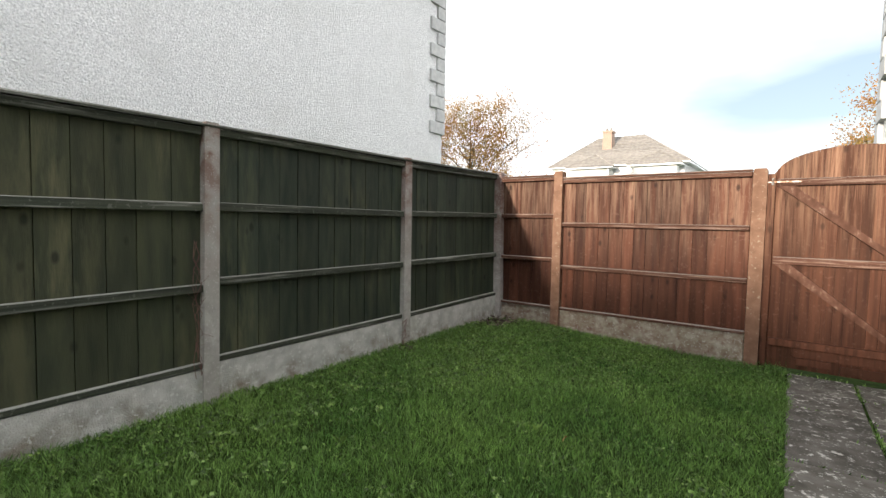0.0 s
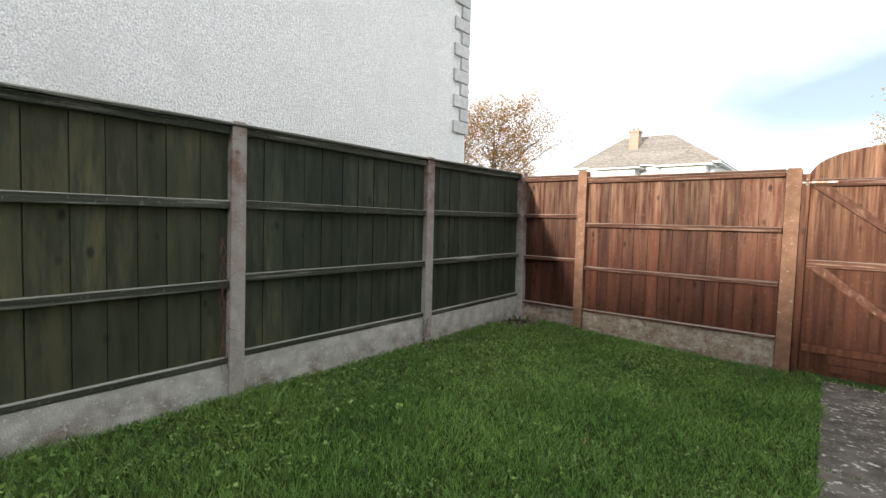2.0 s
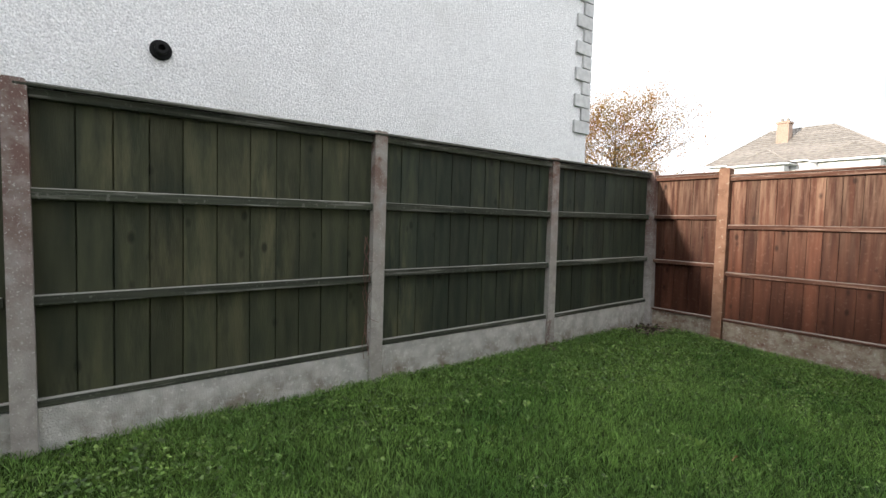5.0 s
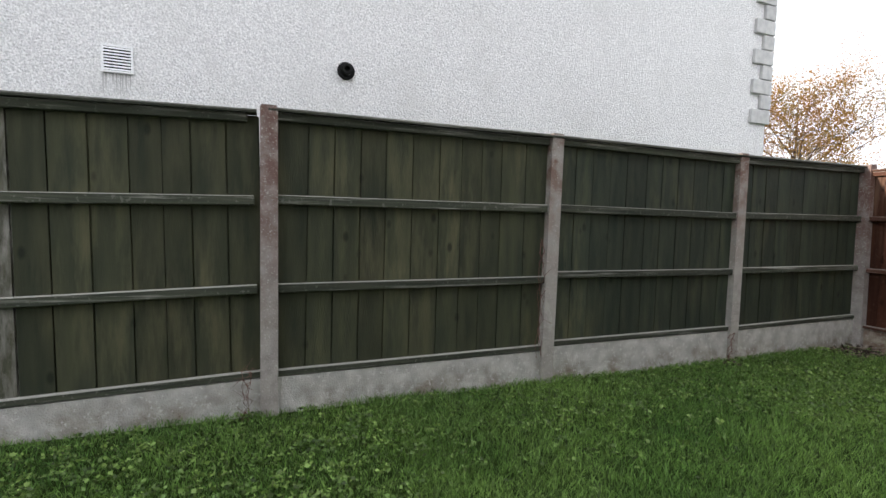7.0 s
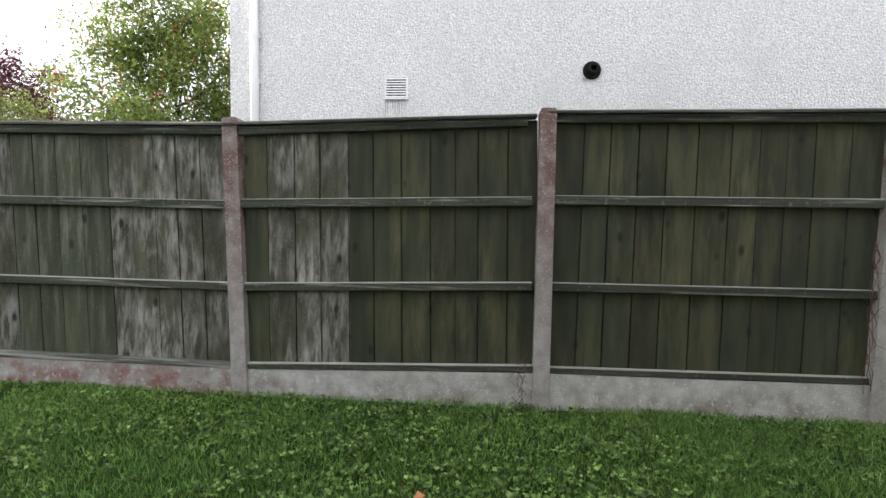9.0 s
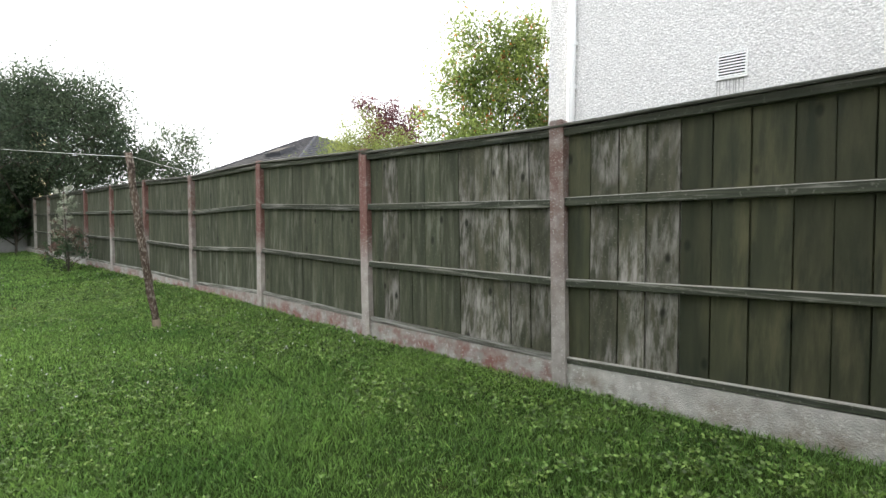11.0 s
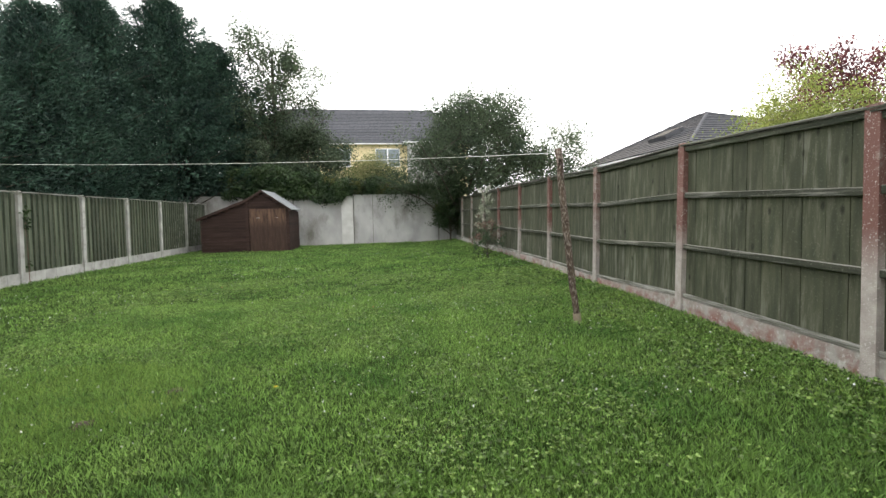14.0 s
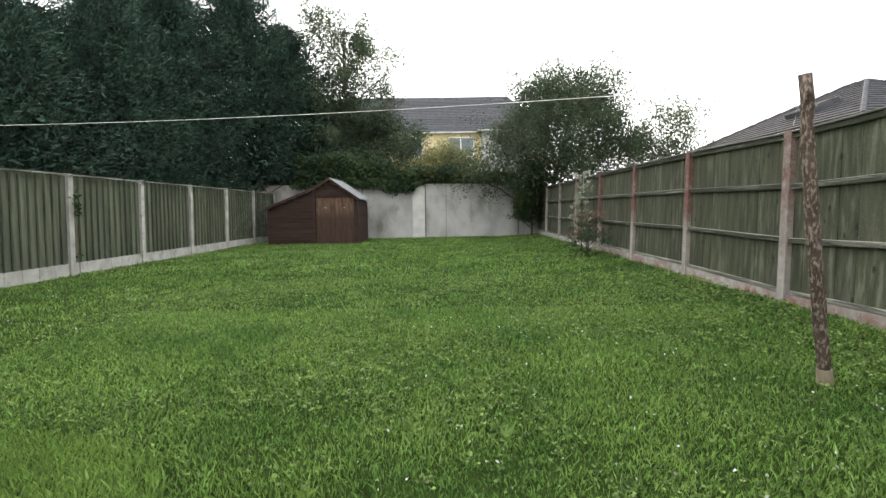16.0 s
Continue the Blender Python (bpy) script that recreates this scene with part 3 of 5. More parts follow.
def fence_east():
    rng = random.Random(9)
    f = thing("pale_green_fence", "pale olive green feather-edge timber fence with grey concrete posts", "fence")
    ys = [-13.30 + BAY * i for i in range(5, -6, -1)]
    for y in ys:
        bm = bmesh.new()
        prism(bm, [(-0.06, -0.4), (0.06, -0.4), (0.06, 2.03), (0.045, 2.05), (-0.045, 2.05), (-0.06, 2.03)], -0.055, 0.055, "x")
        part("concrete_post", bm, M_PANELPALE, f, at=(LX, y, -0.03)).rotation_euler = (0.05, 0, 0)
    shared = {}
    for a, b in zip(ys, ys[1:]):
        L, mid = BAY - 0.126, (a + b) / 2
        n = 6
        for k in range(n):
            w = L / n
            bm = bmesh.new()
            box(bm, -0.025, 0.025, -w / 2 + 0.004, w / 2 - 0.004, -0.4, 0.17)
            if k:
                me = shared.get("gb")
                ob = new("gravel_board_panel", me)
                ob.parent = f
                bm.free()
            else:
                ob = part("gravel_board_panel", bm, M_PANELPALE, f)
                shared["gb"] = ob.data
            ob.location = (LX, mid - L / 2 + w * (k + 0.5), 0)
        n = 12
        w = L / n
        for k in range(n):
            if "b" not in shared:
                bm = bmesh.new()
                prism(bm, [(0.0, 0.17), (0.0, 1.97), (-0.034, 1.97), (-0.034, 0.17)], -w / 2, w / 2, "y")
                for v in bm.verts:
                    if v.co.y < 0 and v.co.x < -0.01:
                        v.co.x = -0.006
                ob = part("board", bm, M_OLIVE, f)
                shared["b"] = ob.data
            else:
                ob = new("board", shared["b"])
                ob.parent = f
            ob.location = (LX, mid - L / 2 + w * (k + 0.5), -0.005)
            ob.rotation_euler = (0.05, 0, 0.10 + rng.uniform(-0.01, 0.01))
        bm = bmesh.new()
        box(bm, -0.045, 0.035, -L / 2, L / 2, 1.967, 1.995)
        part("capping", bm, M_RAILPALE, f, at=(LX - 0.10, mid, 0.003))


fence_east()


def back_wall():
    w = thing("wall_south", "grey rendered garden wall with damp stains and a pale pier", "wall", kind="structure")
    bm = bmesh.new()
    box(bm, FX - 0.4, 13, WALL_Y - 0.22, WALL_Y, -0.4, 2.3)
    part("wall", bm, M_WALL, w)
    for x, ww, d in ((2.12, 0.27, 0.06), (4.9, 0.25, 0.05)):
        bm = bmesh.new()
        box(bm, x - ww, x + ww, WALL_Y, WALL_Y + d, -0.3, 2.29)
        part("pier", bm, M_PIER, w)
        bm = bmesh.new()
        box(bm, x - ww - 0.05, x - ww - 0.002, WALL_Y, WALL_Y + 0.012, -0.3, 2.29)
        part("joint", bm, M_JOINT, w)
    for x in (-2.30, 0.9):
        bm = bmesh.new()
        box(bm, x, x + (0.05 if x < 0 else 0.02), WALL_Y, WALL_Y + 0.012, -0.3, 2.29)
        part("joint", bm, M_JOINT, w)
    bm = bmesh.new()
    box(bm, FX - 0.4, 13, WALL_Y - 0.25, WALL_Y + 0.02, 2.302, 2.34)
    part("coping", bm, M_WALL, w)


back_wall()


def shed():
    s = thing("garden_shed", "dark brown timber garden shed with double doors and a lean-to side", "shed")
    y0, y1 = -21.55, -23.7
    kx = 5.88
    outline = [(4.25, 1.68), (5.28, 2.39), (kx, 2.02), (7.7, 1.30)]

    def top(x):
        for (a, za), (b, zb) in zip(outline, outline[1:]):
            if a <= x <= b:
                return za + (zb - za) * (x - a) / (b - a)
        return 1.2
    for x in (4.25, 7.68):
        for k in range(int((top(x) + 0.08) / 0.12)):
            bm = bmesh.new()
            box(bm, x - 0.012, x + 0.012, y1, y0 - 0.01, -0.1 + k * 0.12, -0.1 + (k + 1) * 0.12 - 0.010)
            part("cladding_board", bm, M_SHED, s)
    z = -0.1
    while z < 2.2:
        zt = z + 0.109
        xs = [x / 100 for x in range(425, 771) if top(x / 100) >= z + 0.06]
        if xs:
            a, b = min(xs), max(xs)
            if z < 1.72:
                segs = [(4.25, 4.36), (5.82, b)] if b > 5.9 else [(a, b)]
            else:
                segs = [(a, b)]
            for p, q in segs:
                bm = bmesh.new()
                prism(bm, [(p, z), (q, z), (q, min(zt, top(q) + 0.03)), (p, min(zt, top(p) + 0.03))], y0 - 0.012, y0 + 0.010, "y")
                part("cladding_board", bm, M_SHED, s)
        z += 0.12
    bm = bmesh.new()
    prism(bm, [(4.26, -0.1), (7.67, -0.1), (7.67, 1.2), (kx, 1.9), (5.28, 2.26), (4.26, 1.57)], y1, y0 - 0.03, "y")
    part("frame", bm, M_SHED, s)
    for a, b in ((4.37, 5.085), (5.095, 5.80)):
        n = 6
        w = (b - a) / n
        bm = bmesh.new()
        box(bm, a, b, y0 - 0.005, y0 + 0.012, -0.06, 1.68)
        d = part("door", bm, M_SHEDDOOR, s, "worn brown shed door")
        for k in range(n):
            bm = bmesh.new()
            box(bm, a + k * w + 0.003, a + (k + 1) * w - 0.003, y0 + 0.013, y0 + 0.022, -0.05, 1.67)
            part("board", bm, M_SHEDDOOR, d)
        bm = bmesh.new()
        box(bm, a + 0.3, a + 0.42, y0 + 0.023, y0 + 0.03, 1.30, 1.33)
        part("hinge", bm, M_STEEL, d)
    bm = bmesh.new()
    box(bm, 5.84, 5.94, y0 + 0.012, y0 + 0.05, -0.1, 1.93)
    part("corner_post", bm, M_SHED, s)
    bm = bmesh.new()
    box(bm, 4.36, 5.82, y0 + 0.012, y0 + 0.035, 1.70, 1.80)
    part("door_head", bm, M_SHED, s)
    for (a, za), (b, zb), mat, nm in ((outline[0], outline[1], M_FELT, "felt_roof"), (outline[1], outline[2], M_SHED, "roof_board"), (outline[2], outline[3], M_SHED, "lean_to_roof")):
        e = 0.12 if nm == "felt_roof" else 0
        g = 0.12 if nm == "lean_to_roof" else 0
        sl = (zb - za) / (b - a)
        bm = bmesh.new()
        prism(bm, [(a - e, za - e * sl + 0.03), (b + g, zb + g * sl + 0.03), (b + g, zb + g * sl + 0.055), (a - e, za - e * sl + 0.055)], y1 - 0.1, y0 + 0.1, "y")
        part(nm, bm, mat, s)
        bm = bmesh.new()
        prism(bm, [(a - e, za - e * sl - 0.05), (b + g, zb + g * sl - 0.05), (b + g, zb + g * sl + 0.045), (a - e, za - e * sl + 0.045)], y0 + 0.101, y0 + 0.12, "y")
        part("bargeboard", bm, M_SHED, s)


shed()

# ---- paving ----
def paving():
    rng = random.Random(12)
    p = thing("pavement", "worn lichen-spotted grey concrete paving flags", "paving", kind="structure")
    meshes = []
    for k in range(4):
        bm = bmesh.new()
        box(bm, -0.261, 0.261, -0.290, 0.290, -0.06, 0.0)
        bmesh.ops.bevel(bm, geom=list(bm.edges), offset=0.006, segments=1, affect="EDGES")
        ob = part("paving_slab", bm, M_SLAB, p)
        meshes.append(ob.data)
        bpy.data.objects.remove(ob)
    spots = [(0.66 + 0.545 * i, 6.02 - 0.605 * j) for j in range(15) for i in range(2)]
    spots += [(2.89 + 0.545 * i, -4.08 + 0.605 * j) for i in range(9) for j in range(2)]
    for x, y in spots:
        ob = new("paving_slab", rng.choice(meshes))
        ob.parent = p
        ob.location = (x, y, float(ground_z(x, y)) + 0.012 + rng.uniform(-0.004, 0.004))
        ob.rotation_euler = (rng.uniform(-0.008, 0.008), rng.uniform(-0.008, 0.008), rng.uniform(-0.01, 0.01))


# ---- houses ----
def side_house(name, label, x0, x1, y0, y1, quoin_x, eave=7.0):
    """A pebbledashed house with a gable roof whose ridge runs along y."""
    h = thing(name, label, "house")
    bm = bmesh.new()
    box(bm, x0, x1, y0, y1, -0.4, eave)
    part("wall", bm, M_ROUGHCAST, h)
    xm = (x0 + x1) / 2
    for s in (-1, 1):
        bm = bmesh.new()
        xe = x0 - 0.3 if s < 0 else x1 + 0.3
        prism(bm, [(xe, eave + 0.002), (xm, eave + 2.8), (xm, eave + 2.95), (xe, eave + 0.15)], y0 - 0.2, y1 + 0.2, "y")
        part("roof", bm, M_TILE, h)
    side = 1 if quoin_x == x1 else -1
    for k in range(14):
        long = k % 2 == 0
        z = 3.54 + 0.302 * k - (0.302 * 10 if name == "house_behind_gate" else 0)
        if z > eave - 0.3:
            break
        a, b = (0.50, 0.26) if long else (0.25, 0.48)
        bm = bmesh.new()
        xa, xb = sorted((quoin_x + side * 0.06, quoin_x - side * b))
        box(bm, xa, xb, y1 - a, y1 + 0.06, z, z + 0.28)
        part("quoin", bm, M_QUOIN, h, "", 0.008)
    return h


nh = side_house("neighbour_house", "tall white pebbledashed house with grey quoins at its corner", -15.0, -6.7, -4.43, 9.62, -6.7)
oh = side_house("house_behind_gate", "white pebbledashed house with quoins, beside the paved path", 1.33, 10.0, -2.7, 9.62, 1.33)


def flue():
    f = thing("flue", "black rubber-collared boiler flue outlet in the white wall", "flue")
    for nm, r, d0, d1 in (("collar", 0.125, 0.0, 0.03), ("pipe", 0.075, 0.0, 0.13)):
        bm = bmesh.new()
        prof = [(r, d0), (r, d1 - 0.01), (r - 0.012, d1), (r - 0.035, d1), (r - 0.035, d1 - 0.06 if nm == "pipe" else d1 - 0.01)]
        rings = [[bm.verts.new((-6.7 + 0.002 + d, 0.865 + math.cos(2 * math.pi * k / 24) * q, 3.47 + math.sin(2 * math.pi * k / 24) * q)) for k in range(24)] for q, d in prof]
        for a, b in zip(rings, rings[1:]):
            for k in range(24):
                bm.faces.new((a[k], a[(k + 1) % 24], b[(k + 1) % 24], b[k]))
        bm.faces.new(rings[-1])
        bmesh.ops.recalc_face_normals(bm, faces=bm.faces)
        part(nm, bm, M_BLACK, f, smooth=False)


flue()


def vent():
    v = thing("wall_vent", "white louvred plastic wall vent with streaks below", "vent")
    y0, y1, z0, z1, x = -2.08, -1.75, 3.07, 3.40, -6.698
    bm = bmesh.new()
    for a, b, c, d in ((y0, y1, z0, z0 + 0.025), (y0, y1, z1 - 0.02, z1), (y0, y0 + 0.02, z0 + 0.025, z1 - 0.02), (y1 - 0.02, y1, z0 + 0.025, z1 - 0.02)):
        box(bm, x, x + 0.03, a, b, c, d)
    part("frame", bm, M_WHITE, v)
    bm = bmesh.new()
    box(bm, x, x + 0.004, y0 + 0.02, y1 - 0.02, z0 + 0.025, z1 - 0.02)
    part("backing", bm, M_BLACK, v)
    for k in range(8):
        z = z0 + 0.03 + k * 0.036
        bm = bmesh.new()
        prism(bm, [(x + 0.02, z), (x + 0.036, z), (x + 0.030, z + 0.017), (x + 0.014, z + 0.017)], y0 + 0.02, y1 - 0.02, "y")
        part("slat", bm, M_WHITE, v)


vent()


def downpipe():
    d = thing("downpipe", "white plastic rainwater downpipe on the pebbledashed wall", "downpipe")
    bm = bmesh.new()
    tube(bm, [(-6.63, -4.02, -0.1), (-6.63, -4.02, 7.1)], [0.058, 0.058], 16)
    part("pipe", bm, M_WHITE, d, smooth=True)
    for z in (3.3, 3.95, 5.5):
        bm = bmesh.new()
        tube(bm, [(-6.63, -4.02, z), (-6.63, -4.02, z + 0.06)], [0.066, 0.066], 16)
        box(bm, -6.70, -6.66, -4.09, -3.95, z + 0.01, z + 0.05)
        part("bracket", bm, M_WHITE, d)


downpipe()


def hip_house(name, label, x0, x1, y0, y1, base, eave, ridge, ra, rb, walls, roofs, wins=(), rows=True):
    """A house with a hipped roof; its ridge runs from ra to rb, each (x, y)."""
    h = thing(name, label, "house")
    bm = bmesh.new()
    box(bm, x0, x1, y0, y1, base, eave)
    part("wall", bm, walls, h)
    o = 0.35
    A, B, C, D = Vector((x0 - o, y0 - o, eave)), Vector((x1 + o, y0 - o, eave)), Vector((x1 + o, y1 + o, eave)), Vector((x0 - o, y1 + o, eave))
    P, Q = Vector((*ra, ridge)), Vector((*rb, ridge))
    alongx = abs(ra[0] - rb[0]) > abs(ra[1] - rb[1])
    if alongx:
        planes = [(A, B, Q, P), (C, D, P, Q), (D, A, P, P), (B, C, Q, Q)]
    else:
        planes = [(D, A, P, Q), (B, C, Q, P), (A, B, P, P), (C, D, Q, Q)]
    for a, b, c, d in planes:
        bm = bmesh.new()
        height = (d - a).length if d != c else ((c - (a + b) / 2).length)
        nrow = max(4, int(height / 0.32)) if rows else 2
        nrm = (b - a).cross(c - a).normalized()
        if nrm.z < 0:
            nrm = -nrm
        v = [bm.verts.new(p - nrm * 0.02) for p in ((a, b, c) if (c - d).length < 1e-4 else (a, b, c, d))]
        bm.faces.new(v)
        base = part("roof", bm, roofs, h)
        for k in range(nrow):
            t0, t1 = k / nrow, (k + 1) / nrow
            p0, p1 = a.lerp(d, t0), b.lerp(c, t0)
            q0, q1 = a.lerp(d, t1), b.lerp(c, t1)
            up, dn = nrm * 0.05, nrm * 0.012
            bm = bmesh.new()
            vs = [bm.verts.new(v) for v in (p0 + up, p1 + up, q1 + dn, q0 + dn, p0 - dn, p1 - dn)]
            bm.faces.new(vs[:4] if (q0 - q1).length > 1e-4 else vs[:3])
            bm.faces.new((vs[4], vs[5], vs[1], vs[0]))
            part("tile_course", bm, roofs, base)
    for a, b in ((A, P), (B, Q if alongx else P), (C, Q), (D, P if alongx else Q), (P, Q)):
        bm = bmesh.new()
        k = max(1, round((b - a).length / 0.45))
        for i in range(k):
            p, q = a.lerp(b, i / k), a.lerp(b, (i + 0.985) / k)
            tube(bm, [p + Vector((0, 0, 0.02)), q + Vector((0, 0, 0.035))], [0.055, 0.065], 6)
        part("ridge_tiles", bm, roofs, h, "mortared ridge and hip tiles")
    bm = bmesh.new()
    box(bm, x0 - o, x1 + o, y0 - o, y1 + o, eave - 0.09, eave - 0.01)
    part("gutter", bm, M_WHITE, h)
    for wx0, wx1, wz0, wz1, yy, s in wins:
        bm = bmesh.new()
        box(bm, wx0, wx1, yy, yy + s * 0.05, wz0, wz1)
        w = part("window", bm, M_WHITE, h)
        n = 2
        ww = (wx1 - wx0) / n
        for k in range(n):
            bm = bmesh.new()
            box(bm, wx0 + k * ww + 0.06, wx0 + (k + 1) * ww - 0.06, yy + s * 0.051, yy + s * 0.06, wz0 + 0.07, wz1 - 0.07)
            part("pane", bm, M_GLASS, w)
    return h


fh = hip_house("tiled_house", "white house with a brown tiled hipped roof and a chimney", -14.1, -5.3, 33.5, 41, -0.3, 5.5, 8.0, (-12.1, 37.2), (-8.7, 37.2), M_ROUGHCAST, M_TILE, [(-7.9, -6.6, 3.6, 4.85, 33.5, -1), (-11.8, -10.4, 3.6, 4.85, 33.5, -1)])
bm = bmesh.new()
box(bm, -11.2, -10.55, 35.4, 36.1, 5.6, 8.15)
box(bm, -11.26, -10.49, 35.34, 36.16, 8.15, 8.27)
ch = part("chimney", bm, M_BRICK, fh)
for x in (-11.02, -10.72):
    bm = bmesh.new()
    tube(bm, [(x, 35.75, 8.27), (x, 35.75, 8.5)], [0.1, 0.08], 10)
    part("chimney_pot", bm, M_TILE, ch)
for x in (-12.4, -8.2):
    hip_house("front_bay", "white bay with its own small tiled hipped roof", x, x + 2.6, 32.6, 34.2, -0.3, 5.3, 6.3, (x + 1.3, 33.8), (x + 1.31, 33.8), M_ROUGHCAST, M_TILE)
mast = thing("aerial_mast", "thin grey aerial mast beyond the brown fence", "aerial")
bm = bmesh.new()
tube(bm, [(-12.0, 27.55, -0.2), (-12.0, 27.55, 6.6)], [0.03, 0.02], 8)
part("pole", bm, M_STEEL, mast)
hip_house("second_tiled_house", "white house with a brown tiled roof beyond the gate", 0.35, 9.0, 30, 38, -0.3, 4.6, 6.3, (3.4, 34), (6, 34), M_ROUGHCAST, M_TILE)
hip_house("cream_house", "cream rendered house with a dark tiled hipped roof behind the wall", -6.8, 12.0, -50, -40.9, -0.3, 7.2, 10.85, (-4.2, -45.5), (9.0, -45.5), M_CREAM, M_SLATE, [(-1.1, 0.9, 5.3, 6.8, -40.9, 1), (2.9, 4.2, 5.3, 6.8, -40.9, 1)])
hip_house("cream_house_bay", "grey rendered bay of the cream house with its own dark roof", -5.5, -1.7, -42.5, -40.0, -0.3, 7.2, 8.2, (-4.4, -42.2), (-2.8, -42.2), M_WALL, M_SLATE)
hip_house("slate_bungalow", "low house with a dark slate hipped roof beyond the fence", -18.0, -9.4, -23.0, -15.6, -0.3, 3.36, 5.2, (-12.8, -20.4), (-12.8, -19.6), M_ROUGHCAST, M_SLATE)

# ---- pole and lines ----
def clothes_pole():
    rng = random.Random(3)
    p = thing("clothes_pole", "leaning rough bark-covered log pole that holds the washing line", "clothes pole")
    a, b = Vector((-1.835, -6.89, -0.2)), Vector((-1.58, -6.90, 2.03))
    pts, rad = [], []
    for k in range(15):
        t = k / 14
        q = a.lerp(b, t)
        pts.append(q + Vector((rng.uniform(-0.004, 0.004) + 0.018 * math.sin(t * 3.1), rng.uniform(-0.006, 0.006), 0)))
        rad.append(0.039 + rng.uniform(-0.004, 0.004))
    bm = bmesh.new()
    tube(bm, pts, rad, 12)
    for v in bm.verts:
        v.co += Vector((rng.uniform(-1, 1), rng.uniform(-1, 1), 0)) * 0.003
    part("log", bm, M_BARK, p, smooth=True)
    bm = bmesh.new()
    tube(bm, [(-1.829, -6.89, -0.15), (-1.796, -6.892, 0.12)], [0.047, 0.0455], 12)
    part("stub", bm, M_STUB, p, "pale bare wood at the foot", smooth=False)


clothes_pole()


def line(a, b, sag, label):
    t = thing("washing_line", label, "washing line", "washing lines")
    bm = bmesh.new()
    pts = []
    for k in range(25):
        u = k / 24
        q = Vector(a).lerp(Vector(b), u)
        q.z -= sag * 4 * u * (1 - u)
        pts.append(q)
    tube(bm, pts, [0.0022] * 25, 6)
    part("cord", bm, M_ROPE, t)


line((-1.58, -6.90, 1.985), (LX, -8.92, 2.21), 0.11, "thin white washing line from the log pole to the far fence")
line((-1.58, -6.90, 2.00), (FX, -9.2, 2.1), 0.01, "short white cord tying the log pole to the green fence")


# ---- plants ----
def limbs(bm, rng, base, height, radius, lean, count, spread, start=0.3):
    tips = []
    top = Vector(base) + Vector((lean[0], lean[1], height))
    pts = [Vector(base).lerp(top, k / 5) + Vector((rng.uniform(-1, 1), rng.uniform(-1, 1), 0)) * radius * 0.5 * (k > 0) for k in range(6)]
    tube(bm, pts, [radius * (1.15 - 0.9 * k / 5) for k in range(6)], 8)
    for i in range(count):
        u = start + (0.95 - start) * (i + 0.5) / count
        s = Vector(base).lerp(top, u)
        ang = i * 2.4 + rng.uniform(-0.4, 0.4)
        L = spread * rng.uniform(0.6, 1.05) * (1.15 - 0.6 * u)
        e = s + Vector((math.cos(ang) * L, math.sin(ang) * L, L * rng.uniform(0.35, 0.9)))
        m = s.lerp(e, 0.5) + Vector((0, 0, L * 0.08))
        r = radius * (1 - u * 0.7) * 0.5
        tube(bm, [s, m, e], [r, r * 0.6, r * 0.2], 5)
        tips.append((s, m, e))
        for j in range(3):
            f = m.lerp(e, rng.uniform(0, 0.8))
            g = f + Vector((rng.uniform(-1, 1), rng.uniform(-1, 1), rng.uniform(0, 1))) * L * 0.4
            tube(bm, [f, g], [r * 0.4, r * 0.12], 4)
            tips.append((f, f.lerp(g, 0.5), g))
    return tips


def broadleaf(name, label, base, height, spread, mat, n, size, seed, radius=0.1, count=14, start=0.25, clump=0.35, gap=0.0, lean=(0, 0)):
    rng, nr = random.Random(seed), np.random.default_rng(seed)
    t = thing(name, label, "tree" if height > 3 else "shrub")
    bm = bmesh.new()
    tips = limbs(bm, rng, base, height, radius, lean, count, spread, start)
    part("trunk", bm, M_TRUNK, t, "bare brown trunk and limbs")
    seg = np.array([[*a, *m, *e] for a, m, e in tips])
    k = nr.integers(0, len(seg), n // 26)
    u = nr.uniform(0.35, 1.1, len(k))[:, None]
    S = seg[k]
    c = np.where(u < 0.5, S[:, 0:3] + (S[:, 3:6] - S[:, 0:3]) * u * 2, S[:, 3:6] + (S[:, 6:9] - S[:, 3:6]) * (u * 2 - 1))
    c = c + nr.normal(size=c.shape) * spread * clump * 0.28
    cen = np.repeat(c, 26, axis=0) + nr.normal(size=(len(c) * 26, 3)) * min(0.17, spread * 0.07)
    d = nr.normal(size=cen.shape) + np.array([0, 0, -0.2])
    v, f = leaves(nr, cen, d, size, size * 0.55)
    array_mesh("crown", v, f, mat, t)
    return t


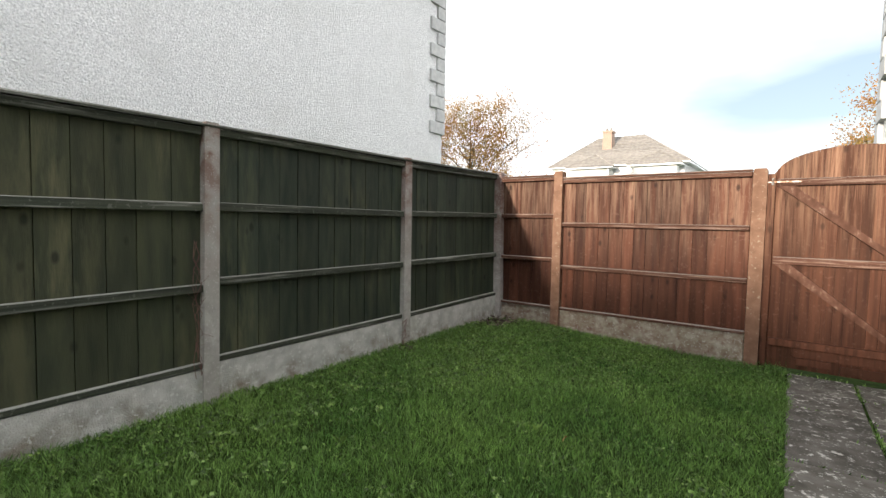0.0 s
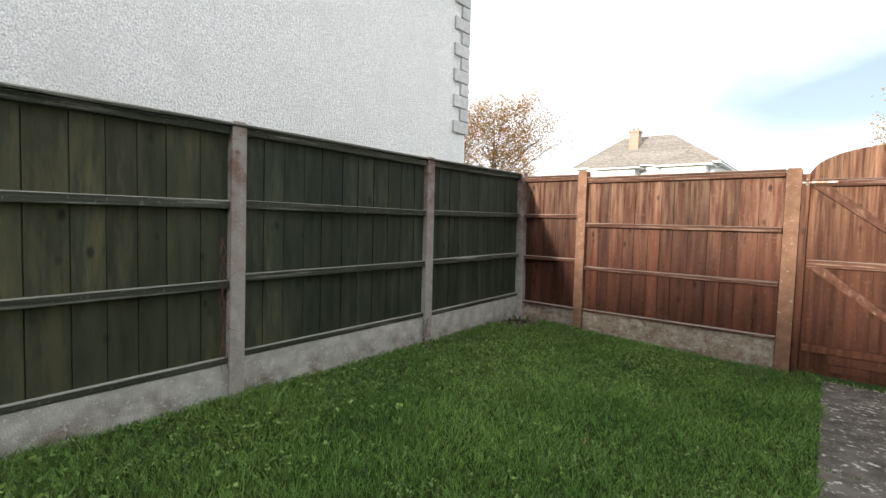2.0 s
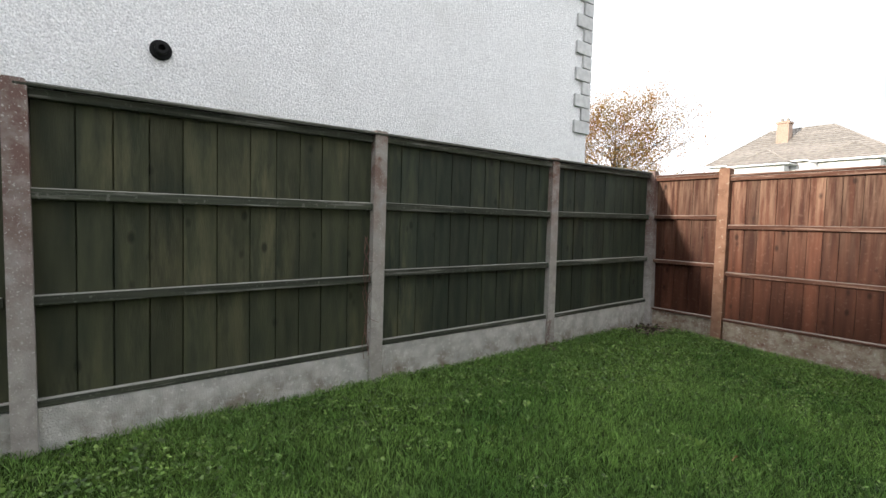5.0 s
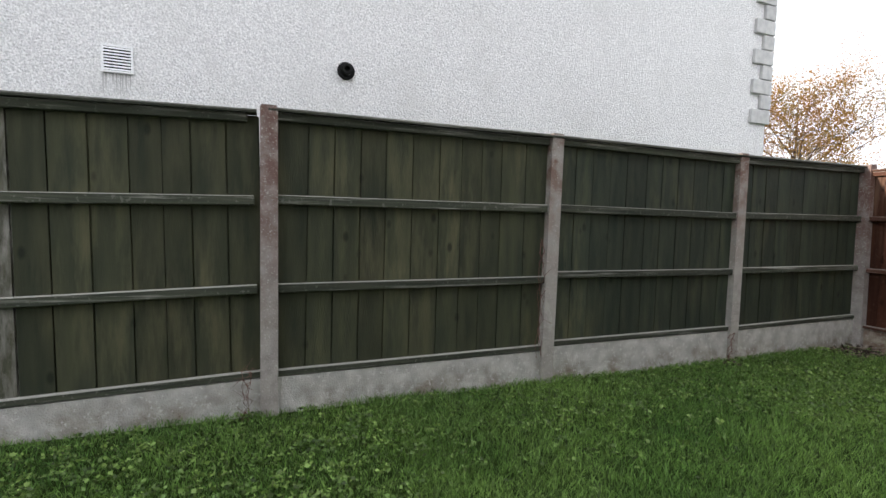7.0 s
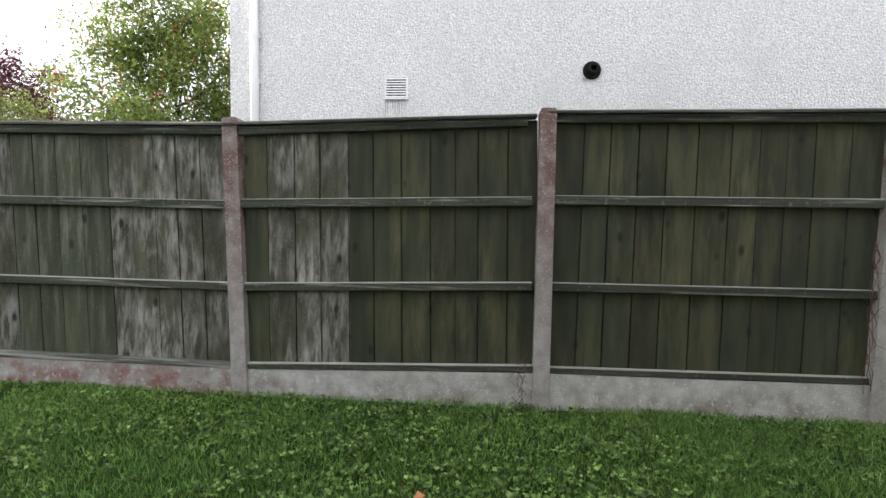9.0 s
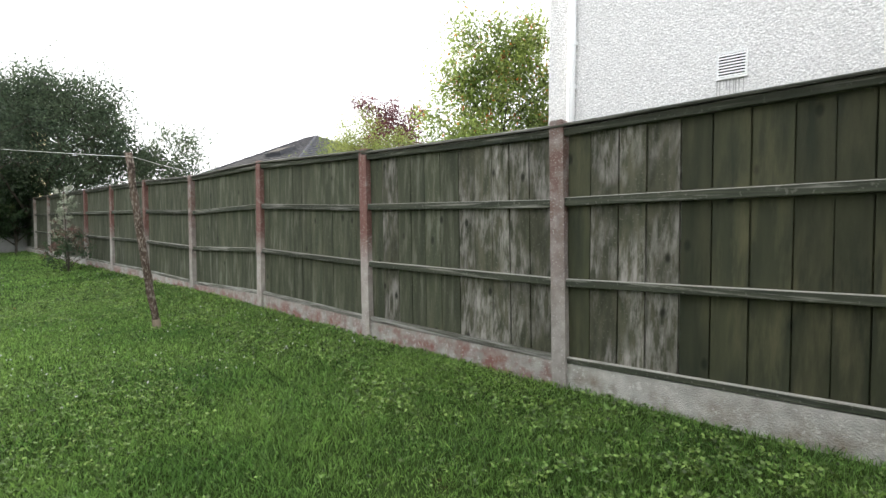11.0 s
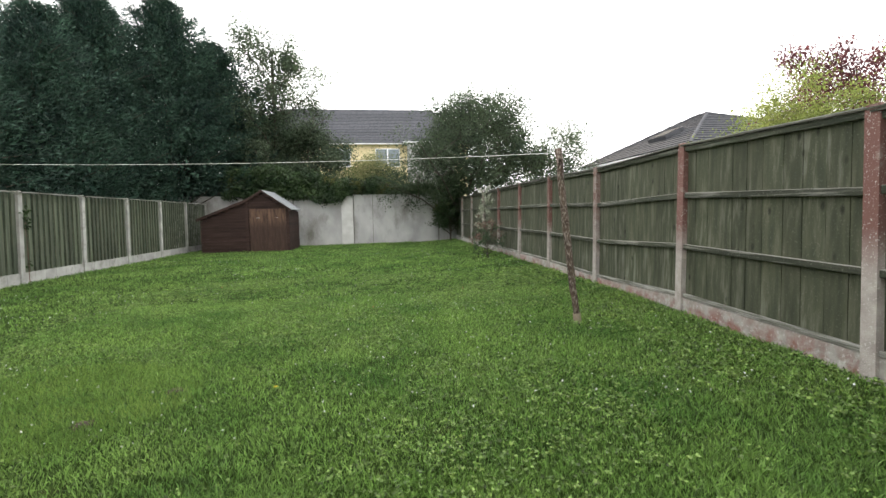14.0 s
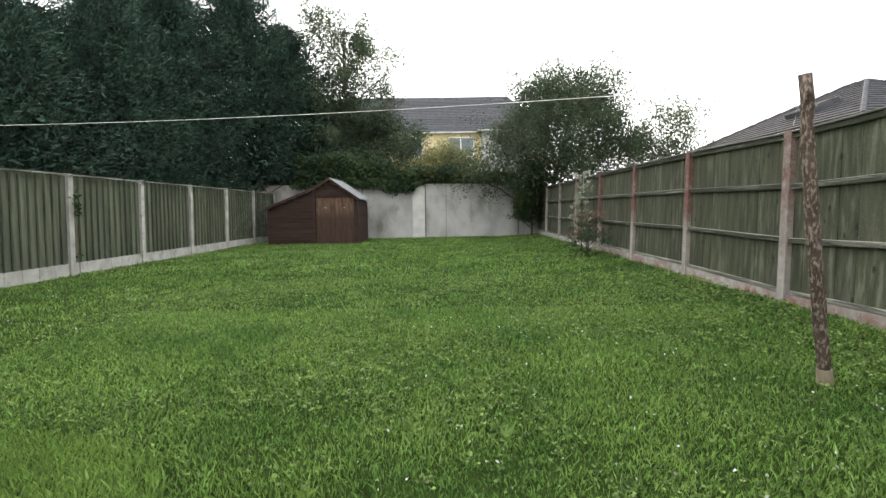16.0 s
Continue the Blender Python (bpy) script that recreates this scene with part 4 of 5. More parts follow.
def conifer(name, label, base, height, radius, seed, n=33000):
    """A leylandii: branches that droop out and rise at the tip, each a fan of flat feathery sprays."""
    rng, nr = random.Random(seed), np.random.default_rng(seed)
    t = thing(name, label, "conifer", "conifers along the fence")
    bm = bmesh.new()
    b = Vector(base)
    tube(bm, [b, b + Vector((0, 0, height * 0.5)), b + Vector((0.1, 0, height * 0.95))], [0.16, 0.1, 0.02], 8)
    nb = 300
    n = int(n * height * radius / 25)
    cs, ds = [], []
    for i in range(nb):
        h = (i + rng.random()) / nb
        z = height * (0.04 + 0.95 * h)
        rad = radius * ((1.0 - h ** 2.4) ** 0.8 * 0.95 + 0.05) * rng.uniform(0.72, 1.12)
        a = i * 2.39996 + rng.uniform(-0.3, 0.3)
        out = np.array([math.cos(a), math.sin(a), 0])
        rise = rng.uniform(0.25, 0.75)
        if i % 5 == 0:
            tube(bm, [b + Vector((0, 0, z)), b + Vector((out[0] * rad * 0.8, out[1] * rad * 0.8, z + rise * rad * 0.6))], [0.035, 0.008], 4)
        m = n // nb
        u = nr.beta(2.2, 1.2, m)
        p = np.array(base)[None] + np.outer(u * rad, out) + np.array([0, 0, z])[None]
        p[:, 2] += rise * rad * u ** 1.6 + nr.normal(size=m) * 0.10
        wdt = 0.34 * (1.2 - u)
        p[:, 0] += nr.normal(size=m) * wdt
        p[:, 1] += nr.normal(size=m) * wdt
        d = np.tile(out + np.array([0, 0, rise * 0.9]), (m, 1)) + nr.normal(size=(m, 3)) * 0.45
        cs.append(p), ds.append(d)
    part("trunk", bm, M_TRUNK, t, "dark trunk and inner branches")
    v, f = leaves(nr, np.concatenate(cs), np.concatenate(ds), 0.17, 0.034, 0.1)
    m = int(400 * height * radius)
    hh = nr.uniform(0.02, 0.95, m)
    rr = radius * ((1 - hh ** 2.2) ** 0.8) * np.sqrt(nr.uniform(0, 0.45, m))
    aa = nr.uniform(0, 2 * np.pi, m)
    p = np.array(base) + np.stack([np.cos(aa) * rr, np.sin(aa) * rr, hh * height], 1)
    v2, f2 = leaves(nr, p, nr.normal(size=(m, 3)), 0.30, 0.09, 0.1)
    v, f = np.concatenate([v, v2]), np.concatenate([f, f2 + len(v)])
    c = v[f[:, 0]]
    f = f[~((c[:, 0] < 8.8) & (c[:, 1] > -24.9) & (c[:, 2] < 2.5))]
    array_mesh("crown", v, f, M_CONIFER, t)
    return t


lab = "tall dense dark green conifer behind the pale green fence"
for k, (x, y, h, r) in enumerate(((11.5, -12.0, 5.7, 2.6), (11.4, -14.6, 6.4, 2.7), (12.0, -16.6, 6.9, 3.0), (11.3, -18.4, 7.7, 3.0), (12.2, -20.0, 9.0, 3.0), (11.3, -21.6, 10.0, 3.0), (12.2, -23.4, 10.8, 3.0), (10.0, -24.8, 11.3, 3.7), (8.9, -27.4, 10.3, 3.9))):
    conifer("conifer", lab, (x, y, -0.2), h, r, 20 + k)
broadleaf("alder_tree", "tall open dark-leaved tree behind the wall", (5.9, -27.6, -0.2), 10.2, 3.3, M_GREYLEAF, 32000, 0.12, 41, 0.16, 30, 0.15)
broadleaf("leafy_tree", "rounded olive green tree leaning over the wall", (4.3, -27.6, -0.2), 5.6, 3.0, M_GREYLEAF, 30000, 0.12, 42, 0.12, 24, 0.1)
broadleaf("corner_tree", "bushy grey-green tree at the corner of the wall and the fence", (-3.2, -24.0, -0.1), 5.9, 3.8, M_GREYLEAF, 70000, 0.10, 43, 0.12, 48, 0.11, lean=(-1.3, -0.3))
broadleaf("corner_shrub", "dark dense shrub low in the corner of the wall", (-2.75, -23.9, -0.05), 3.0, 1.0, M_IVY, 14000, 0.09, 55, 0.06, 26, 0.12)
broadleaf("back_tree", "dark leafy tree filling the gap behind the shed", (7.0, -29.5, -0.2), 6.5, 3.0, M_GREYLEAF, 22000, 0.13, 57, 0.12, 24, 0.1)
broadleaf("wall_shrub", "olive-yellow leafy shrub rising behind the wall", (0.9, -27.2, -0.2), 3.7, 2.3, M_YELLOWLEAF, 32000, 0.09, 56, 0.06, 24, 0.2)
broadleaf("sparse_tree", "thin sparse-leaved tree beyond the green fence", (-7.4, -23.0, -0.1), 4.1, 2.8, M_GREYLEAF, 18000, 0.11, 44, 0.08, 20, 0.15)
broadleaf("orange_tree", "autumn tree with orange leaves and bare twigs", (-11.9, 18.8, -0.2), 6.4, 3.8, M_AUTUMN, 50000, 0.07, 45, 0.1, 44, 0.12)
broadleaf("orange_tree", "autumn tree with orange leaves beyond the gate", (3.4, 20.2, -0.2), 5.7, 2.4, M_AUTUMN, 18000, 0.085, 46, 0.1, 24, 0.15)
broadleaf("berry_tree", "bright green leafy tree with orange berries beyond the fence", (-8.2, -6.3, -0.2), 4.95, 1.85, M_BRIGHT, 42000, 0.075, 47, 0.09, 28, 0.15)
broadleaf("purple_tree", "small tree with purple-red leaves beyond the fence", (-9.2, -10.9, -0.2), 4.3, 1.7, M_PURPLE, 24000, 0.065, 48, 0.06, 30, 0.3, 0.27)
broadleaf("lime_shrub", "lime green leafy shrub rising over the fence", (-7.6, -9.6, -0.2), 3.15, 1.9, M_LIME, 30000, 0.05, 49, 0.05, 30, 0.3, 0.25)
broadleaf("variegated_shrub", "pale variegated shrub climbing up against the fence", (-2.75, -16.2, 0.05), 2.1, 0.34, M_VARIEG, 2200, 0.05, 50, 0.02, 18, 0.15)
broadleaf("bramble_shrub", "low scrappy shrub with dead reddish stems by the fence", (-2.6, -15.2, 0.05), 0.95, 0.65, M_STEM, 1100, 0.04, 51, 0.018, 34, 0.05)
broadleaf("dark_shrub", "low dark leafy shrub at the foot of the fence", (-2.5, -14.7, 0.05), 0.75, 0.5, M_IVY, 1200, 0.05, 52, 0.012, 14, 0.05)


def ivy():
    nr = np.random.default_rng(8)
    t = thing("ivy", "dark ivy spilling over the top of the grey wall", "ivy")
    bm = bmesh.new()
    n = 2400
    cx = nr.uniform(-2.2, 7.5, n)
    top = 2.85 + 0.65 * np.clip((cx - 2.2) / 1.2, 0, 1) + 0.2 * np.sin(cx * 1.3) + 0.15 * np.sin(cx * 3.7)
    hang = np.clip(1 - np.abs(cx - 3.0) / 1.1, 0, 1) * np.abs(np.sin(cx * 4.2)) * 0.5 + 0.12 * (cx > 4.0)
    low = np.where(cx < 1.9, 2.50, 2.38) - hang
    cz = low + (top - low) * nr.uniform(0, 1, n)
    cy = WALL_Y + 0.12 + nr.normal(size=n) * 0.12 - (cz > 2.45) * nr.uniform(0, 1.1, n)
    c = np.stack([cx, cy, cz], axis=1)
    cen = np.repeat(c, 26, axis=0) + nr.normal(size=(n * 26, 3)) * np.array([0.16, 0.10, 0.08])
    d = nr.normal(size=cen.shape) + np.array([0, 0.4, -0.5])
    v, f = leaves(nr, cen, d, 0.10, 0.08)
    for x in (6.8, 4.9, 3.1, 1.2, -0.5):
        tube(bm, [(x, WALL_Y - 0.4, 0), (x + 0.2, WALL_Y - 0.3, 1.3), (x, WALL_Y - 0.1, 2.7)], [0.04, 0.03, 0.01], 5)
    part("stem", bm, M_TRUNK, t)
    array_mesh("leaf_mass", v, f, M_IVY, t)


ivy()


# ---- lawn ----
def lawn():
    nr = np.random.default_rng(2)

    def blades(n, x0, x1, y0, y1, h, w, soft):
        q = n // 14
        kx, ky, kd, kh = nr.uniform(x0, x1, q), nr.uniform(y0, y1, q), nr.uniform(0, 2 * np.pi, q), nr.uniform(0.6, 1.35, q)
        pick = nr.integers(0, q, n)
        free = nr.uniform(0, 1, n) < 0.35
        sx, sy = nr.normal(size=n) * w * 4, nr.normal(size=n) * w * 4
        x = np.clip(np.where(free, nr.uniform(x0, x1, n), kx[pick] + sx), x0, x1)
        y = np.clip(np.where(free, nr.uniform(y0, y1, n), ky[pick] + sy), y0, y1)
        face = np.where(free, nr.uniform(0, 2 * np.pi, n), np.arctan2(sy, sx) + nr.normal(size=n) * 0.6)
        tall = np.where(free, 1.0, kh[pick])
        ok = ~((x > 0.40 + 0.02 * np.sin(y * 9)) & (x < 1.55) & (y > -2.9)) & ~((x > 1.25) & (y > -2.75)) & ~((x > 2.62) & (y > -4.36))
        ok &= ~(((x + 2.95) ** 2 / 0.09 + (y - 6.0) ** 2 / 0.16) < 1)
        x, y, face, tall = x[ok], y[ok], face[ok], tall[ok]
        n = len(x)
        patch = 0.5 + 0.5 * np.sin(x * 2.1 + 1.3 * np.sin(y * 1.7)) * np.sin(y * 2.6 + np.sin(x * 3.1))
        H = h * nr.uniform(0.45, 1.25, n) * (0.75 + 0.5 * patch) * tall
        a = nr.uniform(0, 2 * np.pi, n)
        lean = nr.uniform(0.15, 0.9, n) * H
        b = face
        W = w * nr.uniform(0.6, 1.2, n)
        z = ground_z(x, y) - 0.004
        ca, sa, cb, sb = np.cos(a) * W / 2, np.sin(a) * W / 2, np.cos(b) * lean, np.sin(b) * lean
        v = np.stack([
            np.stack([x, y, z], 1),
            np.stack([x + cb * 0.3 + ca, y + sb * 0.3 + sa, z + H * 0.55], 1),
            np.stack([x + cb, y + sb, z + H], 1),
            np.stack([x + cb * 0.3 - ca, y + sb * 0.3 - sa, z + H * 0.55], 1)], axis=1).reshape(-1, 3)
        i = np.arange(n)[:, None] * 4
        f = np.concatenate([i + [[0, 1, 3]], i + [[1, 2, 3]]], 0)
        return v, f
    vs, fs, o = [], [], 0
    for args in ((160000, FX, 0.5, 0.5, RY, 0.060, 0.0056, 0), (150000, FX, 1.6, -4.0, 0.9, 0.050, 0.006, 0), (230000, FX, 4.6, -9.5, -3.0, 0.045, 0.0075, 0), (110000, FX, LX, -13, -3, 0.048, 0.011, 0), (80000, FX, LX, WALL_Y, -13, 0.055, 0.018, 0)):
        v, f = blades(*args)
        vs.append(v), fs.append(f + o)
        o += len(v)
    ob = array_mesh("lawn_grass", np.concatenate(vs), np.concatenate(fs), M_GRASS)
    tagged(ob, "short bright green lawn grass mixed with clover", "grass", kind="stuff")
    n = 15000
    r, t = np.sqrt(nr.uniform(0, 1, n)), nr.uniform(0, 2 * np.pi, n)
    x, y = 3.0 + r * np.cos(t) * 1.15, -5.35 + r * np.sin(t) * 0.95
    c = np.stack([x, y, ground_z(x, y)], 1)
    v, f = leaves(nr, c, np.stack([nr.normal(size=n) * 0.5, nr.normal(size=n) * 0.5, np.ones(n)], 1), 0.068, 0.006, 0.2)
    w = array_mesh("pale_grass", v, f, M_GRASSPALE)
    tagged(w, "longer pale yellow-green grass in a worn patch", "grass", kind="stuff")
    n = 20000
    x, y = nr.uniform(FX + 0.05, 3.5, n), nr.uniform(-9.0, 6.2, n)
    ok = ~((x > 0.36) & (y > -2.9)) & ~((x > 2.6) & (y > -4.4))
    x, y = x[ok], y[ok]
    c = np.stack([x, y, ground_z(x, y)], 1)
    v, f = leaves(nr, c, np.stack([nr.normal(size=len(x)) * 0.9, nr.normal(size=len(x)) * 0.9, np.ones(len(x))], 1), 0.085, 0.0045, 0.2)
    w = array_mesh("grass_stalks", v, f, M_GRASSLUSH)
    tagged(w, "longer pale green grass stalks standing out of the lawn", "grass", kind="stuff")
    n = 70000
    x, y = nr.uniform(FX + 0.1, 5.0, n), nr.uniform(-12, 6.2, n)
    ok = ~((x > 0.38) & (y > -3.0)) & ~((x > 2.55) & (y > -4.5)) & (((x - 3.0) / 1.1) ** 2 + ((y + 5.35) / 0.9) ** 2 > 1)
    near = nr.uniform(0, 1, n) < np.where(x < -2.3, 0.5, 0.12 + 0.5 * (np.sin(x * 1.9 + 2 * np.sin(y * 0.9)) + np.sin(y * 1.3 - x) > 0))
    x, y = x[ok & near], y[ok & near]
    m = 6
    stalk = np.arange(len(x) * m) % m // 3
    key = np.repeat(x, m) * 53 + stalk * 2.1
    cx = np.repeat(x, m) + 0.030 * np.cos(key * 7)
    cy = np.repeat(y, m) + 0.030 * np.sin(key * 7)
    tall = 0.014 + 0.014 * (1 + np.sin(key * 3)) + 0.012 * (1 + np.sin(cx * 5.1 + np.sin(cy * 4.3)))
    c = np.stack([cx, cy, ground_z(cx, cy) + tall], 1)
    turn = key * 11 + 2.094 * (np.arange(len(cx)) % 3)
    d = np.stack([np.cos(turn), np.sin(turn), nr.uniform(-0.1, 0.5, len(cx))], 1)
    size = np.where(cx < -1.8, 0.025, 0.019) * (0.7 + 0.5 * np.abs(np.sin(key * 5)))
    v, f = leaves(nr, c, d, size, size * 0.85, 0.18)
    w = array_mesh("lawn_weeds", v, f, M_WEED)
    tagged(w, "broad-leaved weeds and clover scattered through the lawn", "weeds", kind="stuff")


lawn()
paving()


def fallen_leaf(x, y, seed):
    nr = np.random.default_rng(seed)
    t = thing("fallen_leaf", "dry orange-brown leaf fallen on the lawn", "leaf", "fallen leaves")
    z = float(ground_z(x, y)) + 0.05
    v, f = leaves(nr, np.array([[x, y, z]]), np.array([[nr.normal(), nr.normal(), 0.2]]), 0.06, 0.05, 0.2)
    array_mesh("blade", v, f, M_LITTER, t)


for k, (x, y) in enumerate(((-0.75, 3.1), (0.6, -8.3), (-0.9, -9.5), (3.5, -11.0), (-1.9, -0.9))):
    fallen_leaf(x, y, k)


def rosette(x, y, seed):
    """A flat rosette of broad upright leaves."""
    nr = np.random.default_rng(seed)
    t = thing("dandelion_plant", "pale green dandelion rosette in the lawn", "weed", "dandelions in the lawn")
    n = 9
    ang = np.arange(n) * 0.7 + nr.normal(size=n) * 0.1
    c = np.tile([x, y, float(ground_z(x, y)) + 0.01], (n, 1))
    d = np.stack([np.cos(ang), np.sin(ang), nr.uniform(0.5, 1.6, n)], 1)
    v, f = leaves(nr, c, d, 0.075, 0.026, 0.15)
    array_mesh("leaf_rosette", v, f, M_GRASSPALE if seed % 2 else M_WEED, t)


for k, (x, y) in enumerate(((0.9, -6.3), (1.3, -5.7), (-1.87, 2.22), (-0.96, 3.19), (-1.8, 2.5), (0.1, 5.5), (-2.85, -1.9), (-2.7, -2.3), (-2.8, 0.3), (-1.2, -5.4), (0.4, -6.2), (-2.5, 1.2))):
    rosette(x, y, k)


def earth_patch(x, y, r, seed, label):
    """A low uneven mound of bare earth."""
    rng = random.Random(seed)
    t = thing("bare_earth_patch", label, "soil", "bare patches")
    bm = bmesh.new()
    z = float(ground_z(x, y))
    rings = []
    for k, (q, h) in enumerate(((1.0, 0.0), (0.75, 0.02), (0.4, 0.035))):
        rings.append([bm.verts.new((x + math.cos(u * 0.3927) * r * q * rng.uniform(0.8, 1.2), y + math.sin(u * 0.3927) * r * q * rng.uniform(0.8, 1.2), z + h + rng.uniform(-0.004, 0.006))) for u in range(16)])
    top = bm.verts.new((x, y, z + 0.035))
    for p, q in zip(rings, rings[1:]):
        for u in range(16):
            bm.faces.new((p[u], p[(u + 1) % 16], q[(u + 1) % 16], q[u]))
    for u in range(16):
        bm.faces.new((rings[-1][u], rings[-1][(u + 1) % 16], top))
    part("mound", bm, M_EARTH, t)


earth_patch(-2.85, 5.95, 0.24, 1, "small mound of bare dark earth in the fence corner")
earth_patch(2.07, -5.47, 0.10, 2, "bare earth spot in the worn grass")
earth_patch(2.42, -4.95, 0.08, 3, "bare earth spot in the worn grass")
earth_patch(-3.0, 4.15, 0.1, 4, "bare earth at the foot of a fence post")


def creeper(x, y, z0, z1, seed):
    rng = random.Random(seed)
    t = thing("dead_creeper", "thin dead creeper stems clinging beside the concrete post", "creeper", "dead creepers")
    bm = bmesh.new()
    for s in range(4):
        pts = [(x + rng.uniform(0, 0.03), y + rng.uniform(-0.05, 0.03), z0 + (z1 - z0) * k / 9 + rng.uniform(-0.02, 0.02)) for k in range(10)]
        tube(bm, pts, [0.0025] * 10, 4)
        for k in range(4):
            p = Vector(rng.choice(pts))
            tube(bm, [p, p + Vector((rng.uniform(0, 0.04), rng.uniform(-0.08, 0.08), rng.uniform(-0.08, 0.08)))], [0.002, 0.001], 3)
    part("stem", bm, M_STEM, t)


creeper(-3.08, 1.93, 0.25, 1.25, 5)
creeper(-3.08, -0.33, 0.0, 0.35, 6)
creeper(-3.08, 4.2, 0.0, 0.3, 7)


def joint_moss():
    nr = np.random.default_rng(31)
    n = 1500
    y = nr.uniform(1.5, 6.2, n)
    x = np.where(nr.uniform(0, 1, n) < 0.6, 0.932, nr.uniform(0.38, 0.42, n)) + nr.normal(size=n) * 0.008
    row = nr.uniform(0, 1, n) < 0.25
    x = np.where(row, nr.uniform(0.4, 1.3, n), x)
    y = np.where(row, 6.02 + 0.3025 - 0.605 * nr.integers(0, 7, n) + nr.normal(size=n) * 0.006, y)
    k = np.sin(y * 5.0 + x * 3) > -0.2
    x, y = x[k], y[k]
    n = len(x)
    c = np.stack([x, y, ground_z(x, y) - 0.01], 1)
    v, f = leaves(nr, c, np.stack([nr.normal(size=n) * 0.6, nr.normal(size=n) * 0.6, np.ones(n)], 1), 0.045, 0.009, 0.2)
    w = array_mesh("joint_weeds", v, f, M_GRASS)
    tagged(w, "tufts of grass and moss growing in the paving joints", "weeds", kind="stuff")


joint_moss()


def fence_climber():
    nr = np.random.default_rng(77)
    t = thing("fence_climber", "small leafy climber growing through the pale green fence beside a post", "creeper")
    bm = bmesh.new()
    tube(bm, [(8.46, -13.40, -0.05), (8.47, -13.43, 0.7), (8.46, -13.40, 1.2), (8.47, -13.46, 1.6)], [0.008, 0.006, 0.005, 0.003], 5)
    part("stem", bm, M_STEM, t)
    for k, (z0, m) in enumerate(((0.35, 10), (1.25, 26), (1.4, 30), (1.55, 26))):
        c = np.stack([8.46 + nr.normal(size=m) * 0.02, -13.44 + nr.normal(size=m) * 0.04, z0 + nr.normal(size=m) * 0.05], 1)
        v, f = leaves(nr, c, nr.normal(size=(m, 3)), 0.07, 0.05, 0.2)
        array_mesh("leaf_cluster", v, f, M_IVY, t)


fence_climber()


def roof_light():
    w = thing("roof_light", "dark tilted roof window on the slate bungalow roof", "roof window")
    a, n = Vector((-10.55, -18.9, 4.22)), Vector((0.418, 0, 0.908))
    side = Vector((0, 1, 0))
    up = n.cross(side).normalized()
    for nm, sw, sh, d, mat in (("window_frame", 0.60, 0.40, 0.07, M_SLATE), ("pane", 0.53, 0.33, 0.085, M_BLACK)):
        bm = bmesh.new()
        c = [a + side * sw * i + up * sh * j for i, j in ((-1, -1), (1, -1), (1, 1), (-1, 1))]
        lo = [bm.verts.new(p - n * 0.1) for p in c]
        hi = [bm.verts.new(p + n * d) for p in c]
        bm.faces.new(hi), bm.faces.new(lo[::-1])
        for i in range(4):
            j = (i + 1) % 4
            bm.faces.new((lo[i], lo[j], hi[j], hi[i]))
        bmesh.ops.recalc_face_normals(bm, faces=bm.faces)
        part(nm, bm, mat, w)


roof_light()


